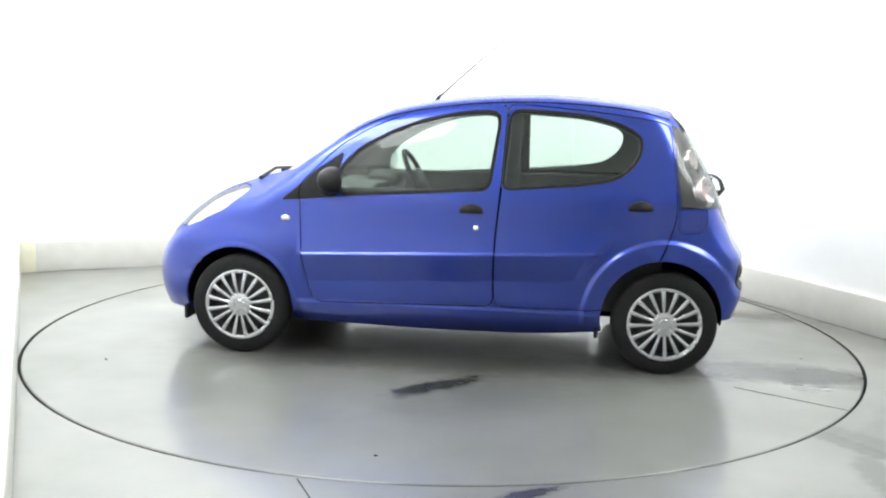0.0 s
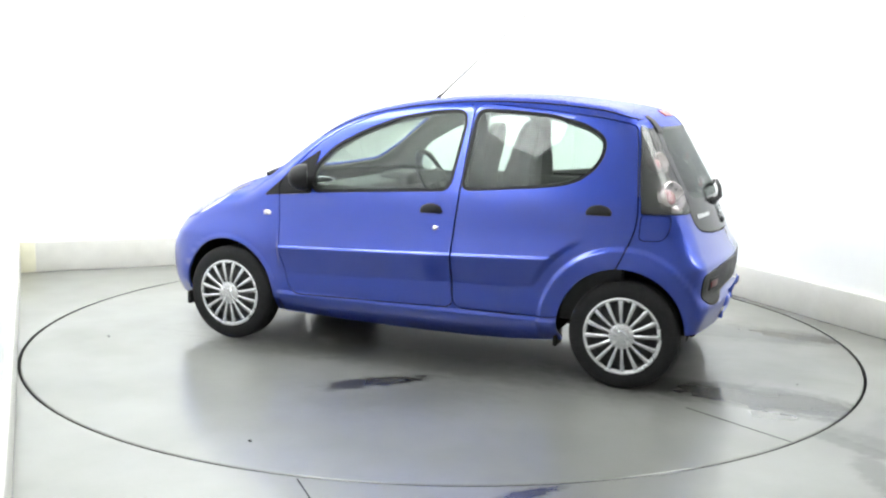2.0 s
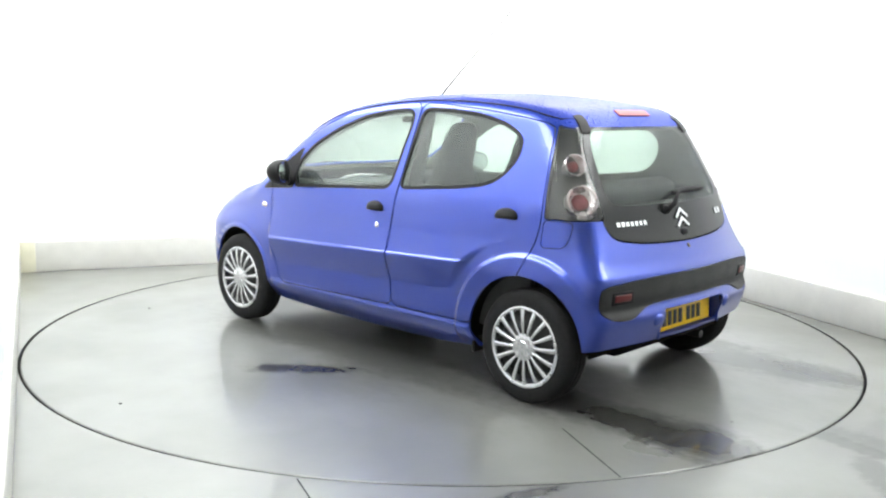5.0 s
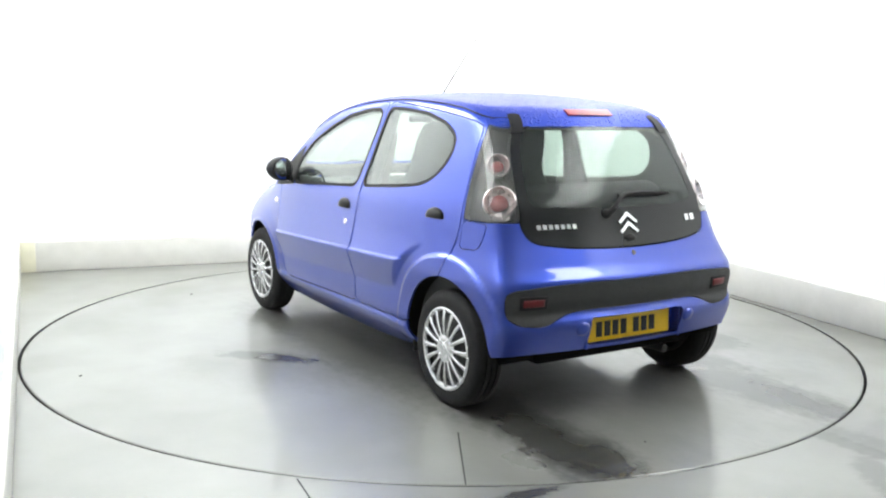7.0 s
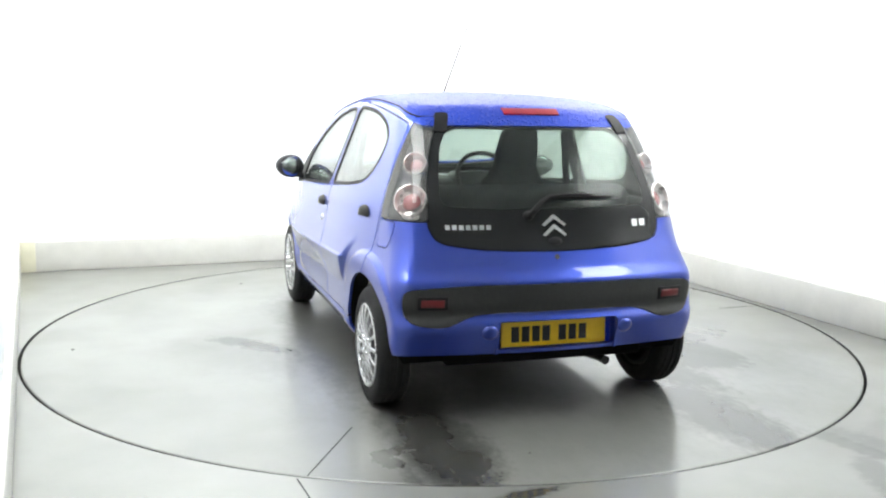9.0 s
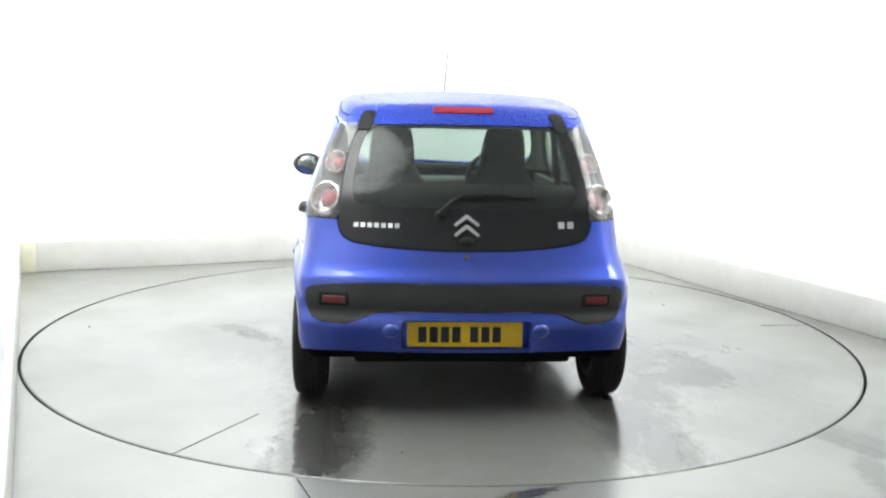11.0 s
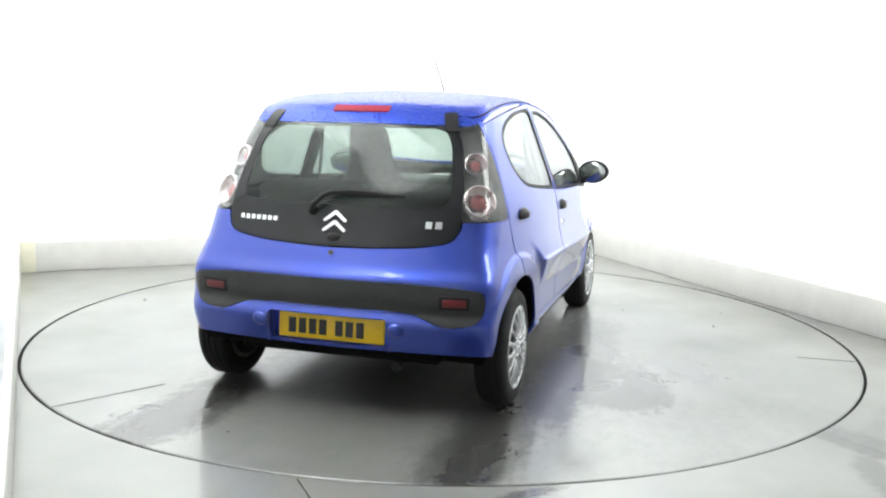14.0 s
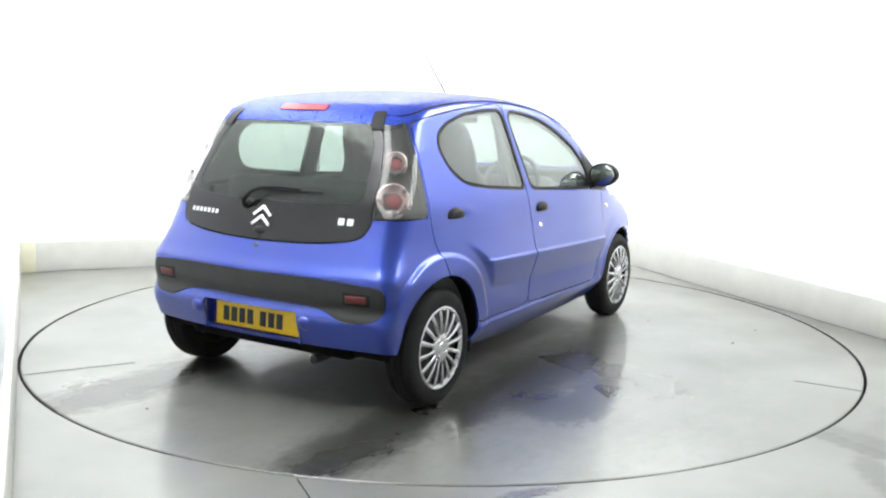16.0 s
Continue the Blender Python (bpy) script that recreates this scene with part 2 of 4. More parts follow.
def tube(bm, pts, rad, n=10, squash=1.0):
    """A swept tube through points; rad: one radius or one each."""
    pts = [Vector(p) for p in pts]
    rads = rad if hasattr(rad, "__len__") else [rad] * len(pts)
    prev, first = None, None
    for i, p in enumerate(pts):
        d = (pts[min(i + 1, len(pts) - 1)] - pts[max(i - 1, 0)]).normalized()
        a = d.orthogonal().normalized() if prev is None else (ax - d * ax.dot(d)).normalized()
        ax = a
        b = d.cross(a)
        row = [bm.verts.new(p + rads[i] * (math.cos(t) * a + squash * math.sin(t) * b)) for t in [2 * math.pi * k / n for k in range(n)]]
        if prev:
            for k in range(n):
                bm.faces.new([prev[k], prev[(k + 1) % n], row[(k + 1) % n], row[k]])
        else:
            first = row
        prev = row
    bm.faces.new(first[::-1])
    bm.faces.new(prev)


def prism(bm, outline, lo, hi, m=None):
    """A flat outline of (a, b), given depth from lo to hi along the third axis (x), in the y-z plane."""
    A = [bm.verts.new((m @ Vector((lo, a, b))) if m is not None else (lo, a, b)) for a, b in outline]
    B = [bm.verts.new((m @ Vector((hi, a, b))) if m is not None else (hi, a, b)) for a, b in outline]
    bm.faces.new(A)
    bm.faces.new(B[::-1])
    for i in range(len(A)):
        bm.faces.new([A[i], B[i], B[(i + 1) % len(A)], A[(i + 1) % len(A)]])


# ==== body surface ====
def spline(xs, ys):
    """Natural cubic through the points, straight beyond the ends."""
    x, y = np.array(xs, float), np.array(ys, float)
    h = np.diff(x)
    n = len(x)
    A, r = np.eye(n), np.zeros(n)
    for i in range(1, n - 1):
        A[i, i - 1], A[i, i], A[i, i + 1] = h[i - 1], 2 * (h[i - 1] + h[i]), h[i]
        r[i] = 6 * ((y[i + 1] - y[i]) / h[i] - (y[i] - y[i - 1]) / h[i - 1])
    M = np.linalg.solve(A, r)
    s0 = (y[1] - y[0]) / h[0] - h[0] * M[1] / 6
    s1 = (y[-1] - y[-2]) / h[-1] + h[-1] * M[-2] / 6

    def f(q):
        q = np.asarray(q, float)
        i = np.clip(np.searchsorted(x, q) - 1, 0, n - 2)
        c = np.clip(q, x[0], x[-1])
        a, b = x[i + 1] - c, c - x[i]
        v = (M[i] * a ** 3 + M[i + 1] * b ** 3) / (6 * h[i]) + (y[i] / h[i] - M[i] * h[i] / 6) * a + (y[i + 1] / h[i] - M[i + 1] * h[i] / 6) * b
        return v + np.minimum(q - x[0], 0) * s0 + np.maximum(q - x[-1], 0) * s1
    return f


def sstep(a, b, v):
    u = np.clip((v - a) / (b - a), 0, 1)
    return u * u * (3 - 2 * u)


WIDTH = spline([.10, .18, .25, .32, .45, .60, .70, .763, .85, .93, 1.0, 1.1, 1.2, 1.3, 1.4, 1.5],
               [.60, .690, .752, .786, .797, .812, .813, .808, .798, .784, .762, .726, .690, .653, .618, .585])
ROOF = spline([-1.45, -1.24, -1.10, -.94, -.67, -.43, -.09, .15, .29, .43, .575, .72, .86, 1.0, 1.08, 1.20, 1.34, 1.50, 1.62, 1.72, 1.80, 1.9],
              [1.345, 1.399, 1.430, 1.456, 1.480, 1.486, 1.470, 1.440, 1.413, 1.373, 1.315, 1.238, 1.145, 1.047, .998, .962, .920, .855, .785, .70, .61, .48])
REAR = spline([.15, .29, .40, .462, .495, .54, .610, .645, .665, .69, .73, .80, .907, .95, 1.06, 1.185, 1.29, 1.36, 1.42],
              [-1.54, -1.600, -1.640, -1.645, -1.628, -1.632, -1.635, -1.631, -1.619, -1.603, -1.583, -1.551, -1.510, -1.496, -1.440, -1.370, -1.305, -1.255, -1.215])
NOSE = spline([.15, .25, .4, .52, .62, .72, .9], [1.76, 1.80, 1.832, 1.83, 1.80, 1.74, 1.60])
WHEEL_X, WHEEL_Z = 1.17, .279
ARCHES = ((1.187, .290, .318), (-1.152, .300, .322))


def crease(x):
    return np.interp(x, [-.80, .85], [.645, .583])


def smax(a, b, k):
    h = np.maximum(k - np.abs(a - b), 0) / k
    return np.maximum(a, b) + h * h * k * .25


def half_width(x, z):
    over = np.maximum(np.abs(x + .06) - .45, 0)
    w = WIDTH(z) * (1 - (.075 + .055 * sstep(.6, .8, z)) * over ** 2)
    zc = crease(x)
    door = sstep(.475, .515, np.hypot(x - ARCHES[1][0], z - ARCHES[1][1])) * sstep(-1.0, -.9, x) * (1 - sstep(.80, .84, x))
    above = .026 * np.clip(1 - (z - zc) / .16, 0, 1) ** 2 + .009 * (1 - sstep(zc, zc + .016, z))
    w = w + door * np.where(z > zc, above, .035 * np.clip(1 - (zc - z) / .15, 0, 1))
    w = w + .012 * sstep(-.84, -.80, x) * (1 - sstep(.82, .86, x)) * (1 - sstep(.306, .336, z))
    for ax, az, ar in ARCHES:
        r = np.hypot(x - ax, z - az)
        flare = .016 * (1 - sstep(ar + .082, ar + .114, r)) if ax < 0 else .007 * (1 - sstep(ar + .008, ar + .030, r)) + .010 * (1 - sstep(ar + .02, ar + .15, r))
        w = w + flare * sstep(.20, .3, z)
    return w


def body(P):
    """Signed distance, roughly, to the body's outer skin; negative inside."""
    x, y, z = P[..., 0], np.abs(P[..., 1]), P[..., 2]
    side = y - half_width(x, z)
    crown = .085 + .14 * sstep(.35, .9, x)
    top = (z - ROOF(x) + crown * y * y) * np.interp(x, [-.2, .3, .8, 1.1, 1.5, 1.8], [1, .95, .80, .93, .9, .7])
    rear = (REAR(z) + np.interp(z, [.60, .80, 1.0, 1.2], [.165, .19, .215, .235]) * y * y - x) * np.interp(z, [.6, .9, 1.0, 1.3], [.97, .96, .87, .86])
    nose = x - NOSE(z) + .33 * y * y
    k = np.interp(z, [.5, .75, 1.0], [.060, .085, .115])
    return smax(smax(smax(side, rear, k), top, .075), nose, .18)


def normals_at(P):
    e, g = 1e-3, []
    for a in np.eye(3) * e:
        g.append(body(P + a) - body(P - a))
    g = np.stack(g, -1)
    return g / np.maximum(np.linalg.norm(g, axis=-1, keepdims=True), 1e-9)


def shoot(O, D, far):
    """Where rays from inside the body leave it; the second value tells which began inside."""
    ok = body(O) < 0
    lo, hi = np.zeros(len(O)), np.full(len(O), far)
    for _ in range(26):
        mid = (lo + hi) / 2
        ins = body(O + D * mid[:, None]) < 0
        lo, hi = np.where(ins, mid, lo), np.where(ins, hi, mid)
    return O + D * lo[:, None], ok


def lattice(pts, ok, rows, cols, wrap):
    P, ok = pts.reshape(rows, cols, 3), ok.reshape(rows, cols)
    idx = np.arange(rows * cols).reshape(rows, cols)
    nxt = np.roll(idx, -1, 1) if wrap else idx[:, 1:]
    a, b = (idx, nxt) if wrap else (idx[:, :-1], nxt)
    q = np.stack([a[:-1], b[:-1], b[1:], a[1:]], -1).reshape(-1, 4)
    q = q[ok.ravel()[q].all(1)]
    return np.concatenate([q[:, [0, 1, 2]], q[:, [0, 2, 3]]])


def tidy(V, N, T):
    used = np.unique(T)
    back = np.full(len(V), -1)
    back[used] = np.arange(len(used))
    return V[used], N[used], back[T]


def cut(patch, field):
    """Splits a patch of triangles along field(V) = 0: the parts below and above."""
    V, N, T = patch
    if len(T) == 0:
        return patch, patch
    d = field(V)
    d = np.where(np.abs(d) < 1e-6, 1e-6, d)
    neg = (d < 0)[T]
    cnt = neg.sum(1)
    low, high = [T[cnt == 3]], [T[cnt == 0]]
    VV, NN, cache = list(V), list(N), {}

    def on(i, j):
        k = (min(i, j), max(i, j))
        if k not in cache:
            s = d[k[0]] / (d[k[0]] - d[k[1]])
            cache[k] = len(VV)
            VV.append(V[k[0]] + s * (V[k[1]] - V[k[0]]))
            nn = N[k[0]] + s * (N[k[1]] - N[k[0]])
            NN.append(nn / max(np.linalg.norm(nn), 1e-9))
        return cache[k]
    lo2, hi2 = [], []
    for t, ng in zip(T[(cnt > 0) & (cnt < 3)], neg[(cnt > 0) & (cnt < 3)]):
        lone = int(np.argmax(ng if ng.sum() == 1 else ~ng))
        a, b, c = t[lone], t[(lone + 1) % 3], t[(lone + 2) % 3]
        p, q = on(a, b), on(a, c)
        one, two = (lo2, hi2) if ng.sum() == 1 else (hi2, lo2)
        one.append((a, p, q))
        two += [(p, b, c), (p, c, q)]
    VV, NN = np.array(VV), np.array(NN)
    out = []
    for whole, bits in ((low[0], lo2), (high[0], hi2)):
        T2 = np.concatenate([whole, np.array(bits, int).reshape(-1, 3)]) if bits else whole
        out.append(tidy(VV, NN, T2))
    return out


def rounded(P, r):
    """An outline with its corners cut back by about r, twice over."""
    P = np.array(P, float)
    for rr in (r, r * .4):
        out = []
        for i in range(len(P)):
            p, q, n = P[i], P[i - 1], P[(i + 1) % len(P)]
            for o in (q, n):
                ln = np.linalg.norm(o - p)
                out.append(p + (o - p) * min(rr / max(ln, 1e-9), .3))
        P = np.array(out)
    return P


def poly_field(poly, a, b, r=.02):
    """Signed distance to a closed outline in two of the axes; corners rounded."""
    P = rounded(poly, r)
    A, B = P, np.roll(P, -1, 0)

    def f(V):
        p = V[:, (a, b)]
        best, inside = np.full(len(p), 9e9), np.zeros(len(p), bool)
        for s, e in zip(A, B):
            ab = e - s
            u = np.clip(((p - s) @ ab) / max(ab @ ab, 1e-12), 0, 1)
            best = np.minimum(best, ((p - s - u[:, None] * ab) ** 2).sum(1))
            if s[1] != e[1]:
                inside ^= ((s[1] > p[:, 1]) != (e[1] > p[:, 1])) & (p[:, 0] < (e[0] - s[0]) * (p[:, 1] - s[1]) / (e[1] - s[1]) + s[0])
        return np.where(inside, -1, 1) * np.sqrt(best)
    return f


def take(patch, field, gap=0.0):
    """Cuts a panel out of a patch, leaving a gap: the panel and the rest."""
    inner, rest = cut(patch, lambda V: field(V) + gap)
    if gap:
        _, rest = cut(rest, lambda V: field(V) - gap)
    return inner, rest


def shell(name, patch, mat, parent, thick=.012, lift=0.0, label="", inner=None):
    """A panel with thickness, its outer face on the patch (lifted by lift), lined with inner."""
    V, N, T = patch
    V = V + N * lift
    n = len(V)
    e = np.sort(np.concatenate([T[:, [0, 1]], T[:, [1, 2]], T[:, [2, 0]]]), 1)
    de = np.concatenate([T[:, [0, 1]], T[:, [1, 2]], T[:, [2, 0]]])
    key = e[:, 0].astype(np.int64) * n + e[:, 1]
    u, first, c = np.unique(key, return_index=True, return_counts=True)
    rim = de[first[c == 1]]
    W = V - N * thick
    a, b = rim[:, 0], rim[:, 1]
    m = len(rim)
    rv = np.concatenate([V[a], V[b], W[b], W[a]])
    d = V[b] - V[a]
    rn = np.cross(d, N[a])
    rn = rn / np.maximum(np.linalg.norm(rn, axis=1, keepdims=True), 1e-9)
    k = np.arange(m) + 2 * n
    rt = np.concatenate([np.stack([k + m, k, k + 3 * m], 1), np.stack([k + m, k + 3 * m, k + 2 * m], 1)])
    AV = np.concatenate([V, W, rv])
    AN = np.concatenate([N, -N, rn, rn, rn, rn])
    AT = np.concatenate([T, T[:, ::-1] + n, rt])
    ob = mesh_ob(name, AV, AT, mat, parent, label, AN)
    if inner:
        ob.data.materials.append(inner)
        ob.data.polygons.foreach_set("material_index", [1 if len(T) <= i < 2 * len(T) else 0 for i in range(len(AT))])
    return ob


def rim_wall(name, patch, mat, parent, top, depth):
    """An upright strip round the edge of a patch, from just under it to a depth."""
    V, N, T = patch
    n = len(V)
    de = np.concatenate([T[:, [0, 1]], T[:, [1, 2]], T[:, [2, 0]]])
    e = np.sort(de, 1)
    _, first, c = np.unique(e[:, 0].astype(np.int64) * n + e[:, 1], return_index=True, return_counts=True)
    a, b = de[first[c == 1]].T
    m = len(a)
    rv = np.concatenate([V[a] - N[a] * top, V[b] - N[b] * top, V[b] - N[b] * depth, V[a] - N[a] * depth])
    k = np.arange(m)
    return mesh_ob(name, rv, np.stack([k, k + m, k + 2 * m, k + 3 * m], 1), mat, parent)


def skin():
    """The whole outer skin: flanks with front and rear, and the top."""
    dz = .009
    zs = np.arange(.17, 1.475, dz)
    cols = [(1.25, math.cos(a), math.sin(a)) for a in np.linspace(0, math.pi / 2, 26)[:-1]]
    cols += [(x, 0, 1) for x in np.arange(1.25, -1.15, -.0125)]
    cols += [(-1.15, math.cos(a), math.sin(a)) for a in np.linspace(math.pi / 2, math.pi, 64)]
    cols += [(x, c, -s) for x, c, s in cols[::-1][1:-1]]
    cols = np.array(cols)
    O = np.stack([np.tile(cols[:, 0], len(zs)), np.zeros(len(cols) * len(zs)), np.repeat(zs, len(cols))], -1)
    O[:, 2] += (crease(O[:, 0]) - .611) * np.exp(-((O[:, 2] - .611) / .15) ** 2)      # rows follow the door crease
    D = np.stack([np.tile(cols[:, 1], len(zs)), np.tile(cols[:, 2], len(zs)), np.zeros(len(O))], -1)
    V, ok = shoot(O, D, 1.1)
    T = lattice(V, ok, len(zs), len(cols), True)
    flank = tidy(V, normals_at(V), T)
    xs, ys = np.arange(-1.36, 1.88, .015), np.arange(-.78, .7801, .015)
    O = np.stack([np.repeat(xs, len(ys)), np.tile(ys, len(xs)), np.full(len(xs) * len(ys), .56)], -1)
    V, ok = shoot(O, np.tile([0., 0, 1], (len(O), 1)), 1.0)
    T = lattice(V, ok, len(xs), len(ys), False)
    top = tidy(V, normals_at(V), T)
    up = lambda W: normals_at(W)[:, 2] - .62 - sstep(1.30, 1.42, -W[:, 0]) - sstep(.20, .32, ROOF(W[:, 0]) - W[:, 2])
    flank = cut(flank, up)[0]
    top = cut(top, up)[1]
    if np.mean(np.einsum("ij,ij->i", np.cross(flank[0][flank[2][:, 1]] - flank[0][flank[2][:, 0]], flank[0][flank[2][:, 2]] - flank[0][flank[2][:, 0]]), flank[1][flank[2][:, 0]])) < 0:
        flank = (flank[0], flank[1], flank[2][:, ::-1])
    if np.mean(np.cross(top[0][top[2][:, 1]] - top[0][top[2][:, 0]], top[0][top[2][:, 2]] - top[0][top[2][:, 0]])[:, 2]) < 0:
        top = (top[0], top[1], top[2][:, ::-1])
    return flank, top
# ==== end body surface ====


# ---- room ----
ROOM = pose(0, 0, 0, 0, 0, 23.0)
EAST, WEST, BACK, FRONT, HIGH = 2.582, 2.540, 2.785, -9.0, 3.2
TABLE_R, HUB = 2.460, (.010, .010)
WEST_LEAN = ROOM @ pose(-WEST, BACK, 0, 0, 0, .9) @ pose(WEST, -BACK, 0)      # the west wall stands not quite square


def structure(name, bm, mat, label, category, m=ROOM):
    ob = part(name, bm, mat, None, label)
    ob.matrix_world = m
    return tagged(ob, label, category, kind="structure")


def build_room():
    for name, lo, hi, m in (("wall_north", (-WEST - .15, BACK, -.3), (EAST + .15, BACK + .15, HIGH), ROOM),
                            ("wall_east", (EAST, FRONT, -.3), (EAST + .15, BACK, HIGH), ROOM),
                            ("wall_west", (-WEST - .15, FRONT, -.3), (-WEST, BACK, HIGH), WEST_LEAN),
                            ("wall_south", (-WEST - .15, FRONT - .15, -.3), (EAST + .15, FRONT, HIGH), ROOM)):
        structure(name, box(bmesh.new(), lo, hi), WALL_WHITE, "plain white painted studio wall, brightly lit", "wall", m)
    structure("ceiling", box(bmesh.new(), (-WEST - .15, FRONT - .15, HIGH), (EAST + .15, BACK + .15, HIGH + .12)), WALL_WHITE, "plain white ceiling of the studio", "ceiling")
    # floor with a round opening for the turntable
    bm = bmesh.new()
    n = 256
    R = TABLE_R + .015
    inner, outer = [], []
    for i in range(n):
        a = 2 * math.pi * i / n
        c, s_ = math.cos(a), math.sin(a)
        hub = ROOM.inverted() @ Vector((*HUB, 0))
        x, y = hub.x + R * c, hub.y + R * s_
        k = min(((EAST if c > 0 else WEST) / abs(c)) if c else 9e9, ((BACK if s_ > 0 else -FRONT) / abs(s_)) if s_ else 9e9)
        inner.append(bm.verts.new((x, y, 0)))
        outer.append(bm.verts.new((k * c, k * s_, 0)))
    for i in range(n):
        j = (i + 1) % n
        bm.faces.new([inner[i], outer[i], outer[j], inner[j]])
    # the two corners that the fan cuts off
    for sx in (-1, 1):
        for yy in (BACK, FRONT):
            wide = EAST if sx > 0 else WEST
            a = math.atan2(yy, sx * wide) % (2 * math.pi)
            i = int(a / (2 * math.pi) * n)
            p = bm.verts.new((sx * wide, yy, 0))
            bm.faces.new([outer[i], p, outer[(i + 1) % n]])
    structure("floor", bm, FLOOR_MAT, "damp grey painted concrete floor with scuffs and shade painted along the skirting", "floor")
    base = bpy.data.objects["floor"]
    part("floor_joint", box(bmesh.new(), (-1.443, -2.62, .0004), (-1.437, -2.02, .0014)), PIT_DARK, base, "thin dark joint in the floor")
    pit = ROOM.inverted() @ pose(*HUB, 0)
    bm = bmesh.new()
    ring(bm, [(R + .0005, -.001), (R + .0005, -.12)], 256, "z", pit)
    part("pit_edge", bm, PIT_DARK, base)
    bm = bmesh.new()
    ring(bm, [(0.001, -.121), (TABLE_R + .05, -.121), (TABLE_R + .05, -.16), (0.001, -.16)], 64, "z", pit)
    structure("pit_floor", bm, PIT_DARK, "dark pit below the turntable edge", "pit")
    # skirting: a bevelled board along each wall
    th, hh = .035, .248
    for name, lo, hi, m in (("baseboard_north", (-WEST + th, BACK - th, .002), (EAST - th, BACK, hh), ROOM),
                            ("baseboard_east", (EAST - th, FRONT, .002), (EAST, BACK, hh), ROOM),
                            ("baseboard_west", (-WEST, FRONT, .002), (-WEST + th, BACK, hh), WEST_LEAN)):
        structure(name, box(bmesh.new(), lo, hi, .006), SKIRT_WHITE, "off-white skirting board along the studio wall", "skirting board", m)
    part("corner_block", box(bmesh.new(), (-WEST + th + .002, BACK - th - .006, .002), (-WEST + th + .115, BACK - th + .002, hh + .002), .004), BLOCK_CREAM, bpy.data.objects["baseboard_north"], "yellowed cream corner block")
    # light panels along the edges of the ceiling, washing the walls
    # the last panel is an added fill that brightens the camera side
    spots = [(sx * 2.00, 1.55 - 1.62 * i, 90) for sx in (1, -1) for i in range(3)] + [(sx * .80, 2.24, 0) for sx in (1, -1)] + [(2.00, -3.31, 90)]
    first = None
    for x, y, turn in spots:
        m = ROOM @ pose(x, y, HIGH - .002, 0, 0, turn)
        if first is None:
            fr = bmesh.new()
            for lo, hi in (((-.80, -.51, -.05), (.80, -.50, 0)), ((-.80, .50, -.05), (.80, .51, 0)), ((-.80, -.50, -.05), (-.79, .50, 0)), ((.79, -.50, -.05), (.80, .50, 0))):
                box(fr, lo, hi, .003)
            first = new("ceiling_light")
            part("frame", fr, SILVER, first)
            part("diffuser", box(bmesh.new(), (-.788, -.498, -.048), (.788, .498, -.02)), PANEL_LIT, first, "glowing white diffuser")
            first.matrix_world = m
            tagged(first, "long white light panel under the ceiling beside the wall", "ceiling light", "ceiling light panels")
        else:
            copy_thing(first, m)


def build_turntable():
    bm = bmesh.new()
    ring(bm, [(0.0005, 0), (1.0, 0), (TABLE_R - .006, 0), (TABLE_R, -.004), (TABLE_R, -.10), (0.0005, -.10)], 192, "z")
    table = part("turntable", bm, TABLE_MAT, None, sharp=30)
    tagged(table, "round grey vehicle turntable, damp with dirty tyre marks and shade painted under the car", "turntable")
    bm = bmesh.new()
    ring(bm, [(TABLE_R + .0015, -.003), (TABLE_R + .0015, -.098), (TABLE_R - .01, -.099)], 192, "z")
    part("rim_band", bm, PIT_DARK, table, "dark rubber edge band")
    for ang in (149.8, 272.5):
        bm = bmesh.new()
        box(bm, (1.90 if ang < 180 else 2.13, -.003, .0006), (2.456, .003, .0018), 0, pose(0, 0, 0, 0, 0, ang))
        part("plate_joint", bm, PIT_DARK, table, "thin dark joint line")
    for _ in range(7):        # crumbs of dirt shed by the tyres
        a, r, d = random.uniform(0, 6.28), random.uniform(1.2, 2.3), random.uniform(.004, .009)
        bm = bmesh.new()
        bmesh.ops.create_icosphere(bm, subdivisions=1, radius=d)
        for v in bm.verts:
            v.co = Vector((v.co.x * random.uniform(.8, 1.5), v.co.y, max(v.co.z, -d * .2) * .5))
            v.co += Vector((r * math.cos(a), r * math.sin(a), d * .1 + .0005))
        part("dirt_crumb", bm, RUBBER, table, "dark crumb of dirt")
    return table


# ---- car ----
LAMP_EDGE = spline([.85, .888, 1.0, 1.121, 1.25, 1.314, 1.36], [-1.222, -1.226, -1.215, -1.202, -1.188, -1.176, -1.165])
HATCH_EDGE = spline([.85, .908, 1.055, 1.15, 1.255, 1.31, 1.36], [.575, .572, .562, .544, .513, .476, .42])
FRONT_GLASS = [(.605, .925), (.602, 1.052), (.494, 1.165), (.312, 1.262), (.13, 1.329), (-.085, 1.368), (-.236, 1.375), (-.253, 1.33), (-.207, .975)]
REAR_GLASS = [(-.325, 1.382), (-.483, 1.380), (-.72, 1.362), (-.90, 1.318), (-.995, 1.268), (-1.012, 1.22), (-.995, 1.150), (-.935, 1.078), (-.855, 1.038), (-.678, 1.013), (-.292, .980)]
SAIL = [(.935, .876), (.861, .936), (.74, 1.046), (.588, 1.150), (.612, 1.04), (.612, .905)]
FRONT_DOOR = [(.742, .318), (.773, .40), (.806, .583), (.823, .87), (.835, .955), (.752, 1.045), (.620, 1.176), (.470, 1.271), (.318, 1.337), (.137, 1.387), (.015, 1.408),
              (-.12, 1.419), (-.300, 1.424), (-.277, .959), (-.256, .719), (-.250, .469), (-.257, .335)]
